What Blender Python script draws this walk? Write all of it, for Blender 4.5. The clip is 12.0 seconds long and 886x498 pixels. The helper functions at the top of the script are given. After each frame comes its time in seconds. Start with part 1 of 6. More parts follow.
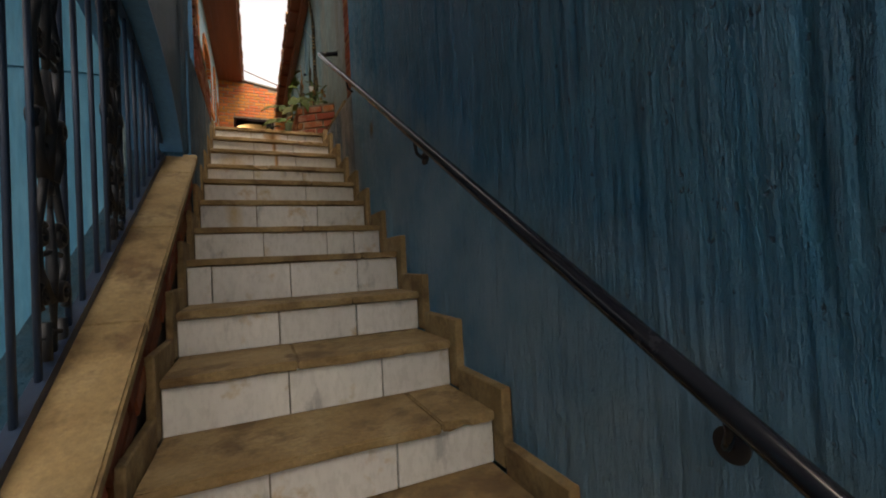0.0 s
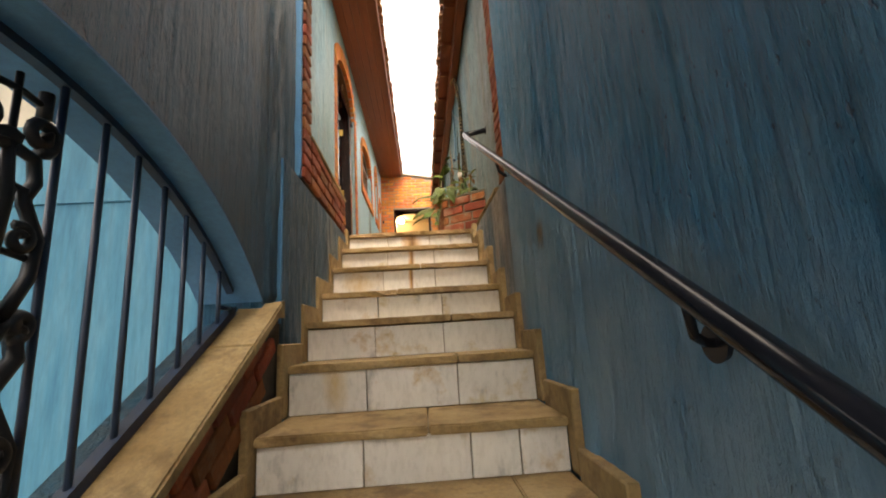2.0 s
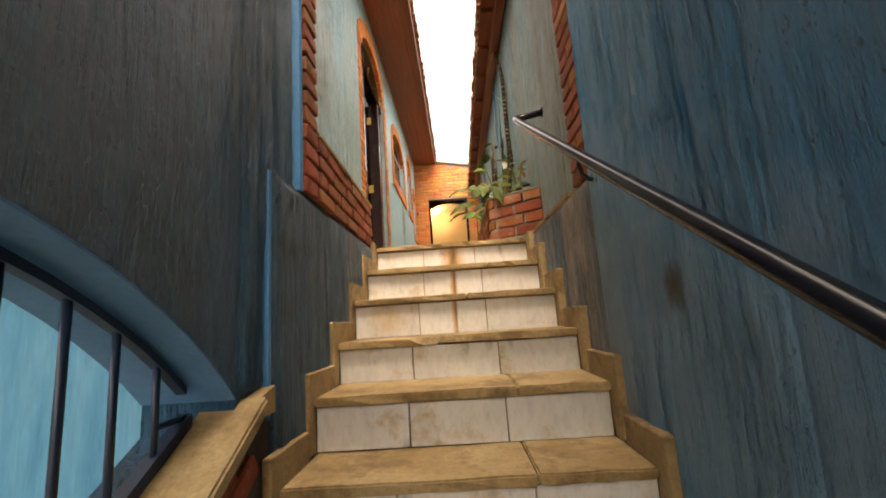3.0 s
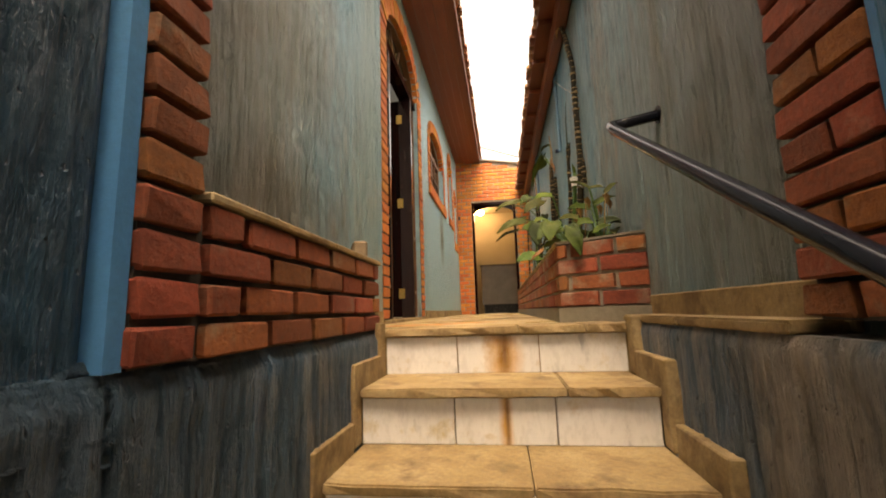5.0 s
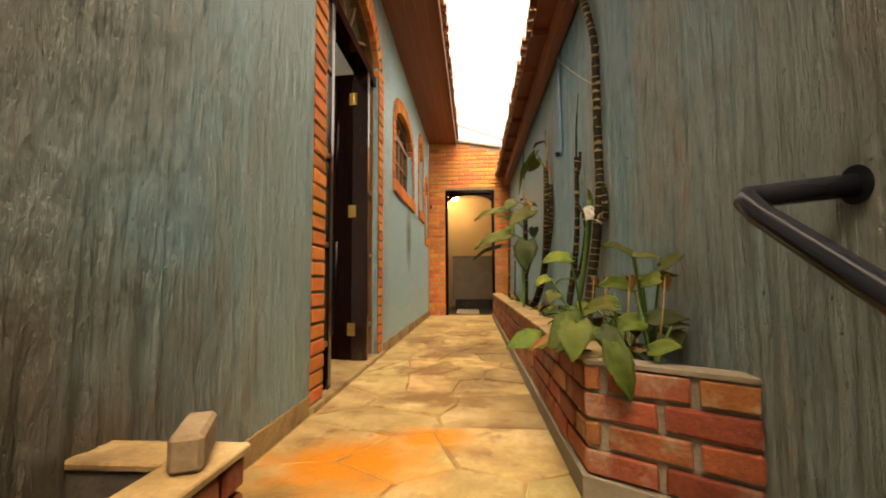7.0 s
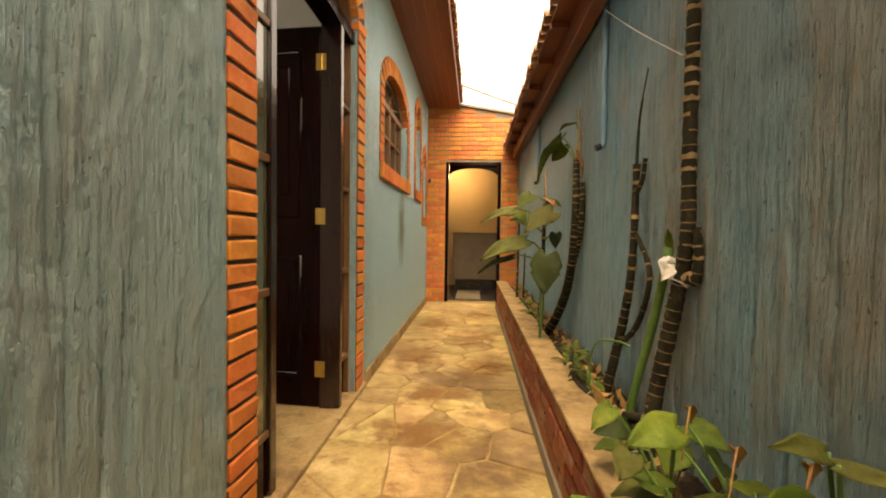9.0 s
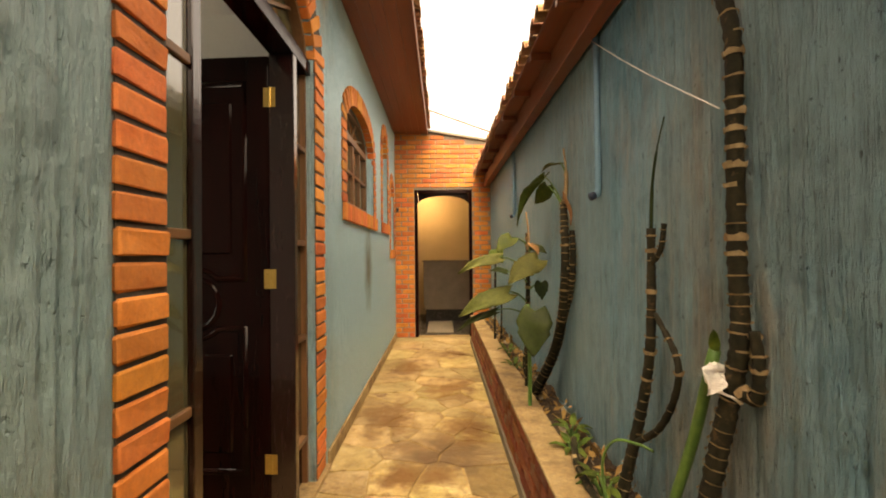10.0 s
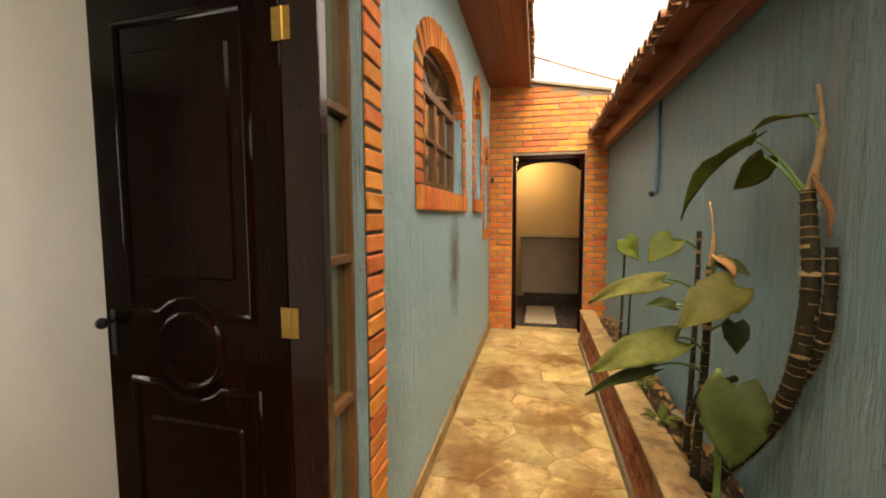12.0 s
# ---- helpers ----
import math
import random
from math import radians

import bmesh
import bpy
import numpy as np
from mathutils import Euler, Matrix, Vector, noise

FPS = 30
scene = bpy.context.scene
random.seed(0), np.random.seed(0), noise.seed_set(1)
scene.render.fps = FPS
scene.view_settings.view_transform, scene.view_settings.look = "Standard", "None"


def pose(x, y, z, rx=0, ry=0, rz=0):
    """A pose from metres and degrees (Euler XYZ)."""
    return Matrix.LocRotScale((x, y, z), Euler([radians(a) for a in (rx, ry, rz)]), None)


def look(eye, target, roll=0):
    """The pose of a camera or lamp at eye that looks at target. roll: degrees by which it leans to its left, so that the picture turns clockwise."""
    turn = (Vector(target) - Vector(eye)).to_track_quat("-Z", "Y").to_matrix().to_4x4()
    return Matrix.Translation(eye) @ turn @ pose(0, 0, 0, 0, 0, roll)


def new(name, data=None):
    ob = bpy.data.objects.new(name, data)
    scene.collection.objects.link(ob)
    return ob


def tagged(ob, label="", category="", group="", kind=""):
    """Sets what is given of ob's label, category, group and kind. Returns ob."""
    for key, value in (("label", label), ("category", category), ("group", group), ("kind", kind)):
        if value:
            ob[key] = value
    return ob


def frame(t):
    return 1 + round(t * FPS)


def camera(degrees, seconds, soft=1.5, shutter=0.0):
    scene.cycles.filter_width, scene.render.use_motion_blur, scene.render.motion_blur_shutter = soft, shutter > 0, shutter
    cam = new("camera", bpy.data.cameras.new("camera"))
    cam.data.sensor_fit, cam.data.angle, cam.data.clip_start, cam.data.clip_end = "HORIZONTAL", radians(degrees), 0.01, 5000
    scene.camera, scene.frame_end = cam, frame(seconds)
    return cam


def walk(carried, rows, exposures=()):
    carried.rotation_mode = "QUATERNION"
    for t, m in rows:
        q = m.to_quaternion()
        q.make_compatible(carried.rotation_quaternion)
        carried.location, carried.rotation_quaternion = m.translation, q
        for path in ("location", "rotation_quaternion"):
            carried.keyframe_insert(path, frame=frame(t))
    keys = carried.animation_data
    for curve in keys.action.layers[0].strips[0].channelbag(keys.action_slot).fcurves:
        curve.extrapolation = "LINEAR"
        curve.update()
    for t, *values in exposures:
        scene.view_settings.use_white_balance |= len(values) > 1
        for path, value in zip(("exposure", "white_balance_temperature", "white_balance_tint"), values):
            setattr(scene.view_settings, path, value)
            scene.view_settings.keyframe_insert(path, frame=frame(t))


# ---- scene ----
cam = camera(93.0, 12.0, soft=1.9)
SKY, HOUSE, BACKLAMP = 0.15, 5.0, 1.6
METRES, EYE, TILT, LEAN, TURN = 6.2, -1.263, 0.0, 0.0, -24.15
ROWS = [
    (0.0, 0.0, 0.0, 0.0, 0.06, 1.09, 2.93),
    (0.5, 0.0008, 0.0437, -0.0058, 6.72, 1.64, 4.61),
    (1.0, 0.0025, 0.102, 0.0262, 17.57, 9.54, 2.22),
    (1.5, -0.0174, 0.1355, 0.0565, 24.16, 11.75, 2.9),
    (2.0, -0.0333, 0.1734, 0.0775, 21.64, 11.58, 3.42),
    (2.5, -0.0562, 0.2137, 0.1039, 26.12, 10.64, 4.76),
    (4.5, -0.1208, 0.3514, 0.1905, 26.09, 8.9, 1.46),
    (5.0, -0.136, 0.3814, 0.2142, 32.21, 8.53, 1.87),
    (5.5, -0.1606, 0.4078, 0.2352, 28.95, 5.59, 2.27),
    (6.0, -0.1715, 0.4402, 0.2539, 29.13, 6.8, 0.85),
    (6.5, -0.185, 0.4704, 0.2733, 33.12, 5.05, 1.15),
    (7.0, -0.1962, 0.5014, 0.3024, 28.26, 4.19, 0.34),
    (9.0, -0.2493, 0.6079, 0.3688, 28.33, -1.68, -0.78),
    (9.5, -0.2606, 0.6279, 0.3869, 28.84, -2.45, -0.46),
    (10.0, -0.2798, 0.6533, 0.4046, 23.91, 0.55, 0.58),
    (10.5, -0.2886, 0.6732, 0.415, 21.96, 2.2, 0.97),
    (11.0, -0.296, 0.7111, 0.4288, 25.14, -4.19, -0.04),
    (11.5, -0.3124, 0.7375, 0.4364, 29.99, -6.18, -0.3),
    (12.0, -0.3529, 0.7786, 0.4378, 36.66, -4.53, 0.21),
]
EXPOSURES = [(0.0, 1.6, 8000, 12), (0.5, 1.95, 8500, 12), (1.5, 2.65, 8600, 12), (2.5, 2.97, 9000, 14), (4.5, 2.5, 9300, 16), (6.0, 2.5, 10800, 16), (9.0, 2.5, 12000, 16), (10.0, 2.55, 11300, 16), (11.4, 2.55, 12500, 16), (12.0, 2.55, 10600, 16)]
walk(cam, [(t, pose(0, 0, EYE, TILT, LEAN, TURN) @ pose(METRES * x, METRES * y, METRES * z, 90 + pitch, roll, yaw)) for t, x, y, z, yaw, pitch, roll in ROWS],
     EXPOSURES)

# ---- light ----
world = bpy.data.worlds.new("sky")
scene.world = world
world.use_nodes = True
wn = world.node_tree.nodes
sky = wn.new("ShaderNodeTexSky")
sky.sky_type = "NISHITA"
sky.sun_disc = False
sky.sun_elevation, sky.sun_rotation = radians(68), radians(172)
sky.air_density, sky.dust_density = 1.0, 7.0
wn["Background"].inputs["Strength"].default_value = SKY
grey = wn.new("ShaderNodeHueSaturation")       # thin overcast takes most of the blue
grey.inputs["Saturation"].default_value = 0.4
world.node_tree.links.new(sky.outputs[0], grey.inputs["Color"])
world.node_tree.links.new(grey.outputs[0], wn["Background"].inputs["Color"])
sun = new("sun", bpy.data.lights.new("sun", "SUN"))
sun.data.energy, sun.data.angle, sun.data.color = 0.2, radians(40), (1.0, 0.92, 0.8)
sun.matrix_world = look((0.14 * 20 / math.tan(radians(68)), -0.99 * 20 / math.tan(radians(68)), 20), (0, 0, 0))


# ---- materials ----
def ramp_node(nt, stops):
    r = nt.nodes.new("ShaderNodeValToRGB")
    while len(r.color_ramp.elements) < len(stops):
        r.color_ramp.elements.new(0.5)
    for e, (p, c) in zip(r.color_ramp.elements, stops):
        e.position, e.color = p, (*c, 1)
    return r


def noise_node(nt, vec, scale, detail=4.0, rough=0.55, stretch=(1, 1, 1)):
    m = nt.nodes.new("ShaderNodeMapping")
    m.inputs["Scale"].default_value = [scale * k for k in stretch]
    nt.links.new(vec, m.inputs["Vector"])
    n = nt.nodes.new("ShaderNodeTexNoise")
    n.inputs["Scale"].default_value = 1.0
    n.inputs["Detail"].default_value = detail
    n.inputs["Roughness"].default_value = rough
    nt.links.new(m.outputs[0], n.inputs["Vector"])
    return n


def mixed(nt, fac, a, b, mode="MIX"):
    m = nt.nodes.new("ShaderNodeMix")
    m.data_type, m.blend_type = "RGBA", mode
    for sock, v in ((m.inputs[0], fac), (m.inputs[6], a), (m.inputs[7], b)):
        if isinstance(v, (int, float)):
            sock.default_value = v
        elif isinstance(v, tuple):
            sock.default_value = (*v, 1)
        else:
            nt.links.new(v, sock)
    return m.outputs[2]


def math_node(nt, op, a, b=0.0):
    m = nt.nodes.new("ShaderNodeMath")
    m.operation = op
    for sock, v in ((m.inputs[0], a), (m.inputs[1], b)):
        if isinstance(v, (int, float)):
            sock.default_value = v
        else:
            nt.links.new(v, sock)
    return m.outputs[0]


def surface(name, stops, big=2.0, fine=40.0, stretch=(1, 1, 1), rough=0.85, bump=0.3, depth=0.004, grain=0.25,
            vary=0.0, metal=0.0, spec=0.4, dirt=None, dirt_scale=3.0, dirt_low=0.52, dirt_stretch=(1, 1, 1), fine_stretch=None, coat=0.0):
    """A worn surface: large patches from the stops, fine grain, relief, and blotches of dirt. vary: each object a bit different."""
    m = bpy.data.materials.new(name)
    m.use_nodes = True
    nt = m.node_tree
    bs = nt.nodes["Principled BSDF"]
    if vary:
        co = nt.nodes.new("ShaderNodeTexCoord")
        info = nt.nodes.new("ShaderNodeObjectInfo")
        sh = nt.nodes.new("ShaderNodeVectorMath")
        sh.operation = "MULTIPLY_ADD"
        nt.links.new(info.outputs["Random"], sh.inputs[0])
        sh.inputs[1].default_value = (31, 17, 23)
        nt.links.new(co.outputs["Object"], sh.inputs[2])
        vec = sh.outputs[0]
    else:
        vec = nt.nodes.new("ShaderNodeNewGeometry").outputs["Position"]
    n1 = noise_node(nt, vec, big, 5.0, 0.6, stretch)
    col = ramp_node(nt, stops)
    nt.links.new(n1.outputs[0], col.inputs[0])
    out = col.outputs[0]
    if dirt:
        nd = noise_node(nt, vec, dirt_scale, 6.0, 0.65, dirt_stretch)
        k = ramp_node(nt, [(dirt_low, (0, 0, 0)), (dirt_low + 0.14, (1, 1, 1))])
        nt.links.new(nd.outputs[0], k.inputs[0])
        out = mixed(nt, k.outputs[0], out, dirt)
    n2 = noise_node(nt, vec, fine, 6.0, 0.7, fine_stretch or stretch)
    g = ramp_node(nt, [(0.25, (1 - grain,) * 3), (0.75, (1 + grain,) * 3)])
    nt.links.new(n2.outputs[0], g.inputs[0])
    out = mixed(nt, 1.0, out, g.outputs[0], "MULTIPLY")
    if vary:
        hsv = nt.nodes.new("ShaderNodeHueSaturation")
        nt.links.new(math_node(nt, "MULTIPLY_ADD", info.outputs["Random"], vary), hsv.inputs["Value"])
        hsv.inputs["Value"].links[0].from_node.inputs[2].default_value = 1 - vary / 2
        nt.links.new(math_node(nt, "MULTIPLY_ADD", math_node(nt, "FRACT", math_node(nt, "MULTIPLY", info.outputs["Random"], 7.31)), 0.03), hsv.inputs["Hue"])
        hsv.inputs["Hue"].links[0].from_node.inputs[2].default_value = 0.487
        nt.links.new(out, hsv.inputs["Color"])
        out = hsv.outputs[0]
    nt.links.new(out, bs.inputs["Base Color"])
    bs.inputs["Metallic"].default_value = metal
    bs.inputs["Specular IOR Level"].default_value = spec
    bs.inputs["Coat Weight"].default_value = coat
    rr = ramp_node(nt, [(0.3, (max(rough - 0.1, 0.03),) * 3), (0.7, (min(rough + 0.08, 1),) * 3)])
    nt.links.new(n2.outputs[0], rr.inputs[0])
    nt.links.new(rr.outputs[0], bs.inputs["Roughness"])
    if bump:
        b = nt.nodes.new("ShaderNodeBump")
        b.inputs["Strength"].default_value, b.inputs["Distance"].default_value = bump, depth
        nt.links.new(n2.outputs[0], b.inputs["Height"])
        nt.links.new(b.outputs[0], bs.inputs["Normal"])
    return m


def glow(name, color, strength):
    m = bpy.data.materials.new(name)
    m.use_nodes = True
    bs = m.node_tree.nodes["Principled BSDF"]
    bs.inputs["Base Color"].default_value = (0.8, 0.8, 0.75, 1)
    bs.inputs["Emission Color"].default_value = (*color, 1)
    bs.inputs["Emission Strength"].default_value = strength
    return m


def plaster(name, stops, dirt, dirt_low=0.52, depth=0.012, groove=1.0, rough=0.7, big=1.4, relief_tone=1.0):
    """Plaster dragged upright with a comb: grooves, ridges and pits, shaded in the colour too, uneven paint, grey-brown
    weathering.
    """
    m = bpy.data.materials.new(name)
    m.use_nodes = True
    nt = m.node_tree
    bs = nt.nodes["Principled BSDF"]
    pos = nt.nodes.new("ShaderNodeNewGeometry").outputs["Position"]
    warp = noise_node(nt, pos, 4.0, 3.0, 0.5)
    add = nt.nodes.new("ShaderNodeVectorMath")
    add.operation = "MULTIPLY_ADD"
    nt.links.new(warp.outputs["Color"], add.inputs[0])
    add.inputs[1].default_value = (0.012, 0.012, 0.0)
    nt.links.new(pos, add.inputs[2])
    vec = add.outputs[0]
    comb = noise_node(nt, vec, 80.0, 7.0, 0.7, (1, 1, 0.022))
    wide = noise_node(nt, vec, 26.0, 6.0, 0.65, (1, 1, 0.11))
    lump = noise_node(nt, pos, 17.0, 6.0, 0.7, (1, 1, 0.6))
    pits = ramp_node(nt, [(0.27, (0, 0, 0)), (0.33, (1, 1, 1))])
    pn = noise_node(nt, pos, 85.0, 2.0, 0.5, (1, 1, 0.5))
    nt.links.new(pn.outputs[0], pits.inputs[0])
    patch = ramp_node(nt, [(0.35, (0, 0, 0)), (0.62, (1, 1, 1))])
    nt.links.new(noise_node(nt, pos, 2.3, 4.0, 0.6, (1, 1, 0.6)).outputs[0], patch.inputs[0])
    h = math_node(nt, "MULTIPLY", comb.outputs[0], math_node(nt, "MULTIPLY_ADD", patch.outputs[0], 0.4))
    h.node.inputs[1].links[0].from_node.inputs[2].default_value = 0.2
    h = math_node(nt, "ADD", h, math_node(nt, "MULTIPLY", wide.outputs[0], 1.5))
    h = math_node(nt, "ADD", h, math_node(nt, "MULTIPLY", lump.outputs[0], 0.9))
    h = math_node(nt, "ADD", h, math_node(nt, "MULTIPLY", pits.outputs[0], 0.3))
    b = nt.nodes.new("ShaderNodeBump")
    b.inputs["Strength"].default_value, b.inputs["Distance"].default_value = groove, depth * 3
    nt.links.new(h, b.inputs["Height"])
    nt.links.new(b.outputs[0], bs.inputs["Normal"])
    col = ramp_node(nt, stops)
    nt.links.new(noise_node(nt, pos, big, 5.0, 0.6, (1, 1, 0.45)).outputs[0], col.inputs[0])
    k = ramp_node(nt, [(dirt_low, (0, 0, 0)), (dirt_low + 0.16, (1, 1, 1))])
    nd = noise_node(nt, pos, 2.6, 7.0, 0.68, (1, 1, 0.3))
    mixin = math_node(nt, "ADD", math_node(nt, "MULTIPLY", nd.outputs[0], 0.75), math_node(nt, "MULTIPLY", wide.outputs[0], 0.25))
    nt.links.new(mixin, k.inputs[0])
    out = mixed(nt, k.outputs[0], col.outputs[0], dirt)
    # grooves darkened and ridges lightened: relief shading put into the colour
    g = ramp_node(nt, [(0.36, (0.34, 0.34, 0.34)), (0.5, (1, 1, 1)), (0.64, (1.5, 1.5, 1.5))])
    nt.links.new(math_node(nt, "ADD", math_node(nt, "MULTIPLY", comb.outputs[0], 0.2), math_node(nt, "ADD", math_node(nt, "MULTIPLY", wide.outputs[0], 0.3), math_node(nt, "MULTIPLY", lump.outputs[0], 0.5))), g.inputs[0])
    out = mixed(nt, relief_tone, out, g.outputs[0], "MULTIPLY")
    # pits darkened in the colour likewise
    out = mixed(nt, pits.outputs[0], mixed(nt, 1.0, out, (0.45, 0.45, 0.45), "MULTIPLY"), out)
    nt.links.new(out, bs.inputs["Base Color"])
    bs.inputs["Roughness"].default_value = rough
    bs.inputs["Specular IOR Level"].default_value = 0.5
    return m


M_STAIRWALL = plaster("blue_plaster_stairs", [(0.3, (0.024, 0.185, 0.31)), (0.5, (0.015, 0.21, 0.40)), (0.7, (0.012, 0.23, 0.48))], (0.08, 0.15, 0.18), 0.62, 0.014, 1.0, 0.6, 1.4, 0.4)
# a darker, greyer blue than the stair wall, for the arch wall
M_ARCHWALL = plaster("darker_blue_plaster", [(0.3, (0.018, 0.07, 0.105)), (0.5, (0.011, 0.085, 0.15)), (0.7, (0.009, 0.095, 0.19))], (0.055, 0.068, 0.075), 0.53, 0.018, 1.0, 0.5, 1.4, 0.5)
M_CORRWALL = plaster("blue_plaster_combed", [(0.3, (0.27, 0.35, 0.34)), (0.5, (0.20, 0.35, 0.39)), (0.68, (0.14, 0.34, 0.43))], (0.30, 0.26, 0.195), 0.50, 0.012, 1.0, 0.42, 1.4, 0.62)
M_DADO = plaster("rough_dado_plaster", [(0.3, (0.075, 0.10, 0.12)), (0.5, (0.05, 0.11, 0.16)), (0.7, (0.04, 0.13, 0.23))], (0.23, 0.20, 0.16), 0.52, 0.022, 1.0, 0.45, 1.4, 0.6)
M_DADOE = plaster("pale_dado_plaster", [(0.3, (0.13, 0.135, 0.135)), (0.5, (0.10, 0.14, 0.17)), (0.7, (0.07, 0.15, 0.24))], (0.40, 0.34, 0.28), 0.44, 0.020, 1.0, 0.55, 1.4, 0.6)
M_BLUEEDGE = surface("light_blue_paint", [(0.3, (0.05, 0.23, 0.48)), (0.7, (0.08, 0.30, 0.56))], 3, 60, rough=0.6, bump=0.4, grain=0.12)
M_PATIO = surface("pale_blue_wall", [(0.3, (0.037, 0.195, 0.335)), (0.5, (0.06, 0.255, 0.41)), (0.7, (0.10, 0.305, 0.455))], 9, 40, (1, 1, 0.12), 0.7, 0.6, 0.006, 0.22)
M_LINING = surface("deep_blue_paint", [(0.3, (0.045, 0.15, 0.30)), (0.7, (0.07, 0.21, 0.40))], 4, 50, rough=0.6, bump=0.5, grain=0.2)
M_RUBBLE = plaster("old_dark_plaster", [(0.3, (0.05, 0.047, 0.038)), (0.7, (0.085, 0.08, 0.065))], (0.11, 0.09, 0.06), 0.5, 0.012, 1.0)
M_BRICKP = surface("limed_brick", [(0.3, (0.20, 0.055, 0.025)), (0.55, (0.27, 0.078, 0.034)), (0.8, (0.33, 0.11, 0.05))], 9, 70, rough=0.85, bump=0.9, depth=0.006,
                   grain=0.35, vary=0.5, dirt=(0.29, 0.19, 0.13), dirt_scale=6, dirt_low=0.53)
M_CREAM = surface("cream_paint", [(0.3, (0.62, 0.58, 0.50)), (0.7, (0.70, 0.66, 0.58))], 2, 50, rough=0.8, bump=0.2, grain=0.06)
M_WHITE = surface("white_paint", [(0.3, (0.72, 0.71, 0.68)), (0.7, (0.78, 0.77, 0.74))], 2, 60, rough=0.8, bump=0.2, grain=0.04)
M_WARMWALL = surface("warm_cream_wall", [(0.3, (0.52, 0.42, 0.29)), (0.7, (0.58, 0.47, 0.33))], 2, 60, rough=0.8, bump=0.2, grain=0.05)
M_BRICK = surface("red_brick", [(0.3, (0.18, 0.042, 0.016)), (0.55, (0.24, 0.062, 0.024)), (0.8, (0.31, 0.095, 0.038))], 9, 70, rough=0.85, bump=0.9, depth=0.006,
                  grain=0.35, vary=0.6, dirt=(0.24, 0.13, 0.08), dirt_scale=7, dirt_low=0.57)
M_BRICKOR = surface("orange_brick", [(0.3, (0.48, 0.13, 0.032)), (0.7, (0.60, 0.20, 0.058))], 9, 60, rough=0.85, bump=0.7, depth=0.005, grain=0.2, vary=0.4)
M_MORTAR = surface("dark_mortar", [(0.3, (0.045, 0.038, 0.033)), (0.7, (0.09, 0.075, 0.06))], 12, 90, rough=0.95, bump=0.8, grain=0.3)
M_MORTARL = surface("grey_mortar", [(0.3, (0.20, 0.17, 0.13)), (0.7, (0.28, 0.24, 0.19))], 12, 90, rough=0.95, bump=0.8, grain=0.3)
M_STONE = surface("yellow_sandstone", [(0.25, (0.20, 0.125, 0.053)), (0.5, (0.285, 0.197, 0.094)), (0.75, (0.38, 0.285, 0.158))], 5, 60, rough=0.75, bump=0.8, grain=0.3,
                  dirt=(0.15, 0.092, 0.043), dirt_scale=6, dirt_low=0.5)
M_MARBLE = surface("white_marble", [(0.3, (0.40, 0.40, 0.40)), (0.40, (0.62, 0.61, 0.585)), (0.8, (0.70, 0.69, 0.66))], 8, 30, (1.6, 1, 0.7), 0.3, 0.1, 0.002, 0.06, vary=0.14,
                   dirt=(0.47, 0.36, 0.20), dirt_scale=7, dirt_low=0.57)
M_WOOD = surface("dark_stained_wood", [(0.3, (0.0045, 0.0011, 0.0009)), (0.7, (0.015, 0.003, 0.0022))], 6, 60, (1, 1, 0.12), 0.10, 0.03, 0.001, 0.2, spec=0.11)
M_VARNISH = surface("varnished_dark_post", [(0.3, (0.006, 0.0018, 0.0014)), (0.7, (0.018, 0.0045, 0.0035))], 6, 60, (1, 1, 0.12), 0.24, 0.1, 0.001, 0.2, spec=0.55, coat=0.4)
M_WOODB = surface("brown_window_wood", [(0.3, (0.10, 0.045, 0.02)), (0.7, (0.17, 0.08, 0.035))], 6, 60, (1, 1, 0.12), 0.45, 0.3, 0.002, 0.3)
M_SOFFIT = surface("reddish_soffit_boards", [(0.3, (0.14, 0.04, 0.019)), (0.7, (0.21, 0.063, 0.03))], 5, 50, (1, 0.1, 1), 0.42, 0.3, 0.003, 0.25)
M_TILE = surface("clay_roof_tile", [(0.3, (0.20, 0.085, 0.045)), (0.7, (0.32, 0.15, 0.08))], 8, 60, rough=0.9, bump=0.6, grain=0.3, vary=0.4, dirt=(0.10, 0.08, 0.06), dirt_scale=6)
M_IRON = surface("black_iron", [(0.3, (0.010, 0.012, 0.016)), (0.7, (0.020, 0.022, 0.028))], 8, 80, rough=0.45, bump=0.2, depth=0.002, grain=0.2, metal=0.2)
M_IRONB = surface("blue_black_iron", [(0.3, (0.010, 0.022, 0.05)), (0.7, (0.018, 0.035, 0.07))], 8, 80, rough=0.4, bump=0.2, depth=0.002, grain=0.2)
M_RAIL = surface("handrail_paint", [(0.3, (0.008, 0.009, 0.014)), (0.7, (0.013, 0.015, 0.022))], 3, 5, rough=0.2, bump=0.0, grain=0.05, spec=0.28)
M_BRASS = surface("brass", [(0.3, (0.52, 0.34, 0.10)), (0.7, (0.66, 0.45, 0.15))], 20, 90, rough=0.35, bump=0.1, depth=0.001, grain=0.1, metal=0.9)
M_LEAF = surface("broad_leaf", [(0.3, (0.035, 0.064, 0.010)), (0.55, (0.062, 0.097, 0.014)), (0.8, (0.12, 0.13, 0.022))], 14, 45, rough=0.6, bump=0.8, depth=0.004, grain=0.4, vary=0.6, spec=0.2,
                 dirt=(0.20, 0.15, 0.05), dirt_scale=16, dirt_low=0.64)
M_LEAFP = surface("pale_leaf", [(0.3, (0.052, 0.060, 0.015)), (0.7, (0.095, 0.10, 0.028))], 12, 45, rough=0.65, bump=0.8, depth=0.004, grain=0.35, vary=0.3, spec=0.15)
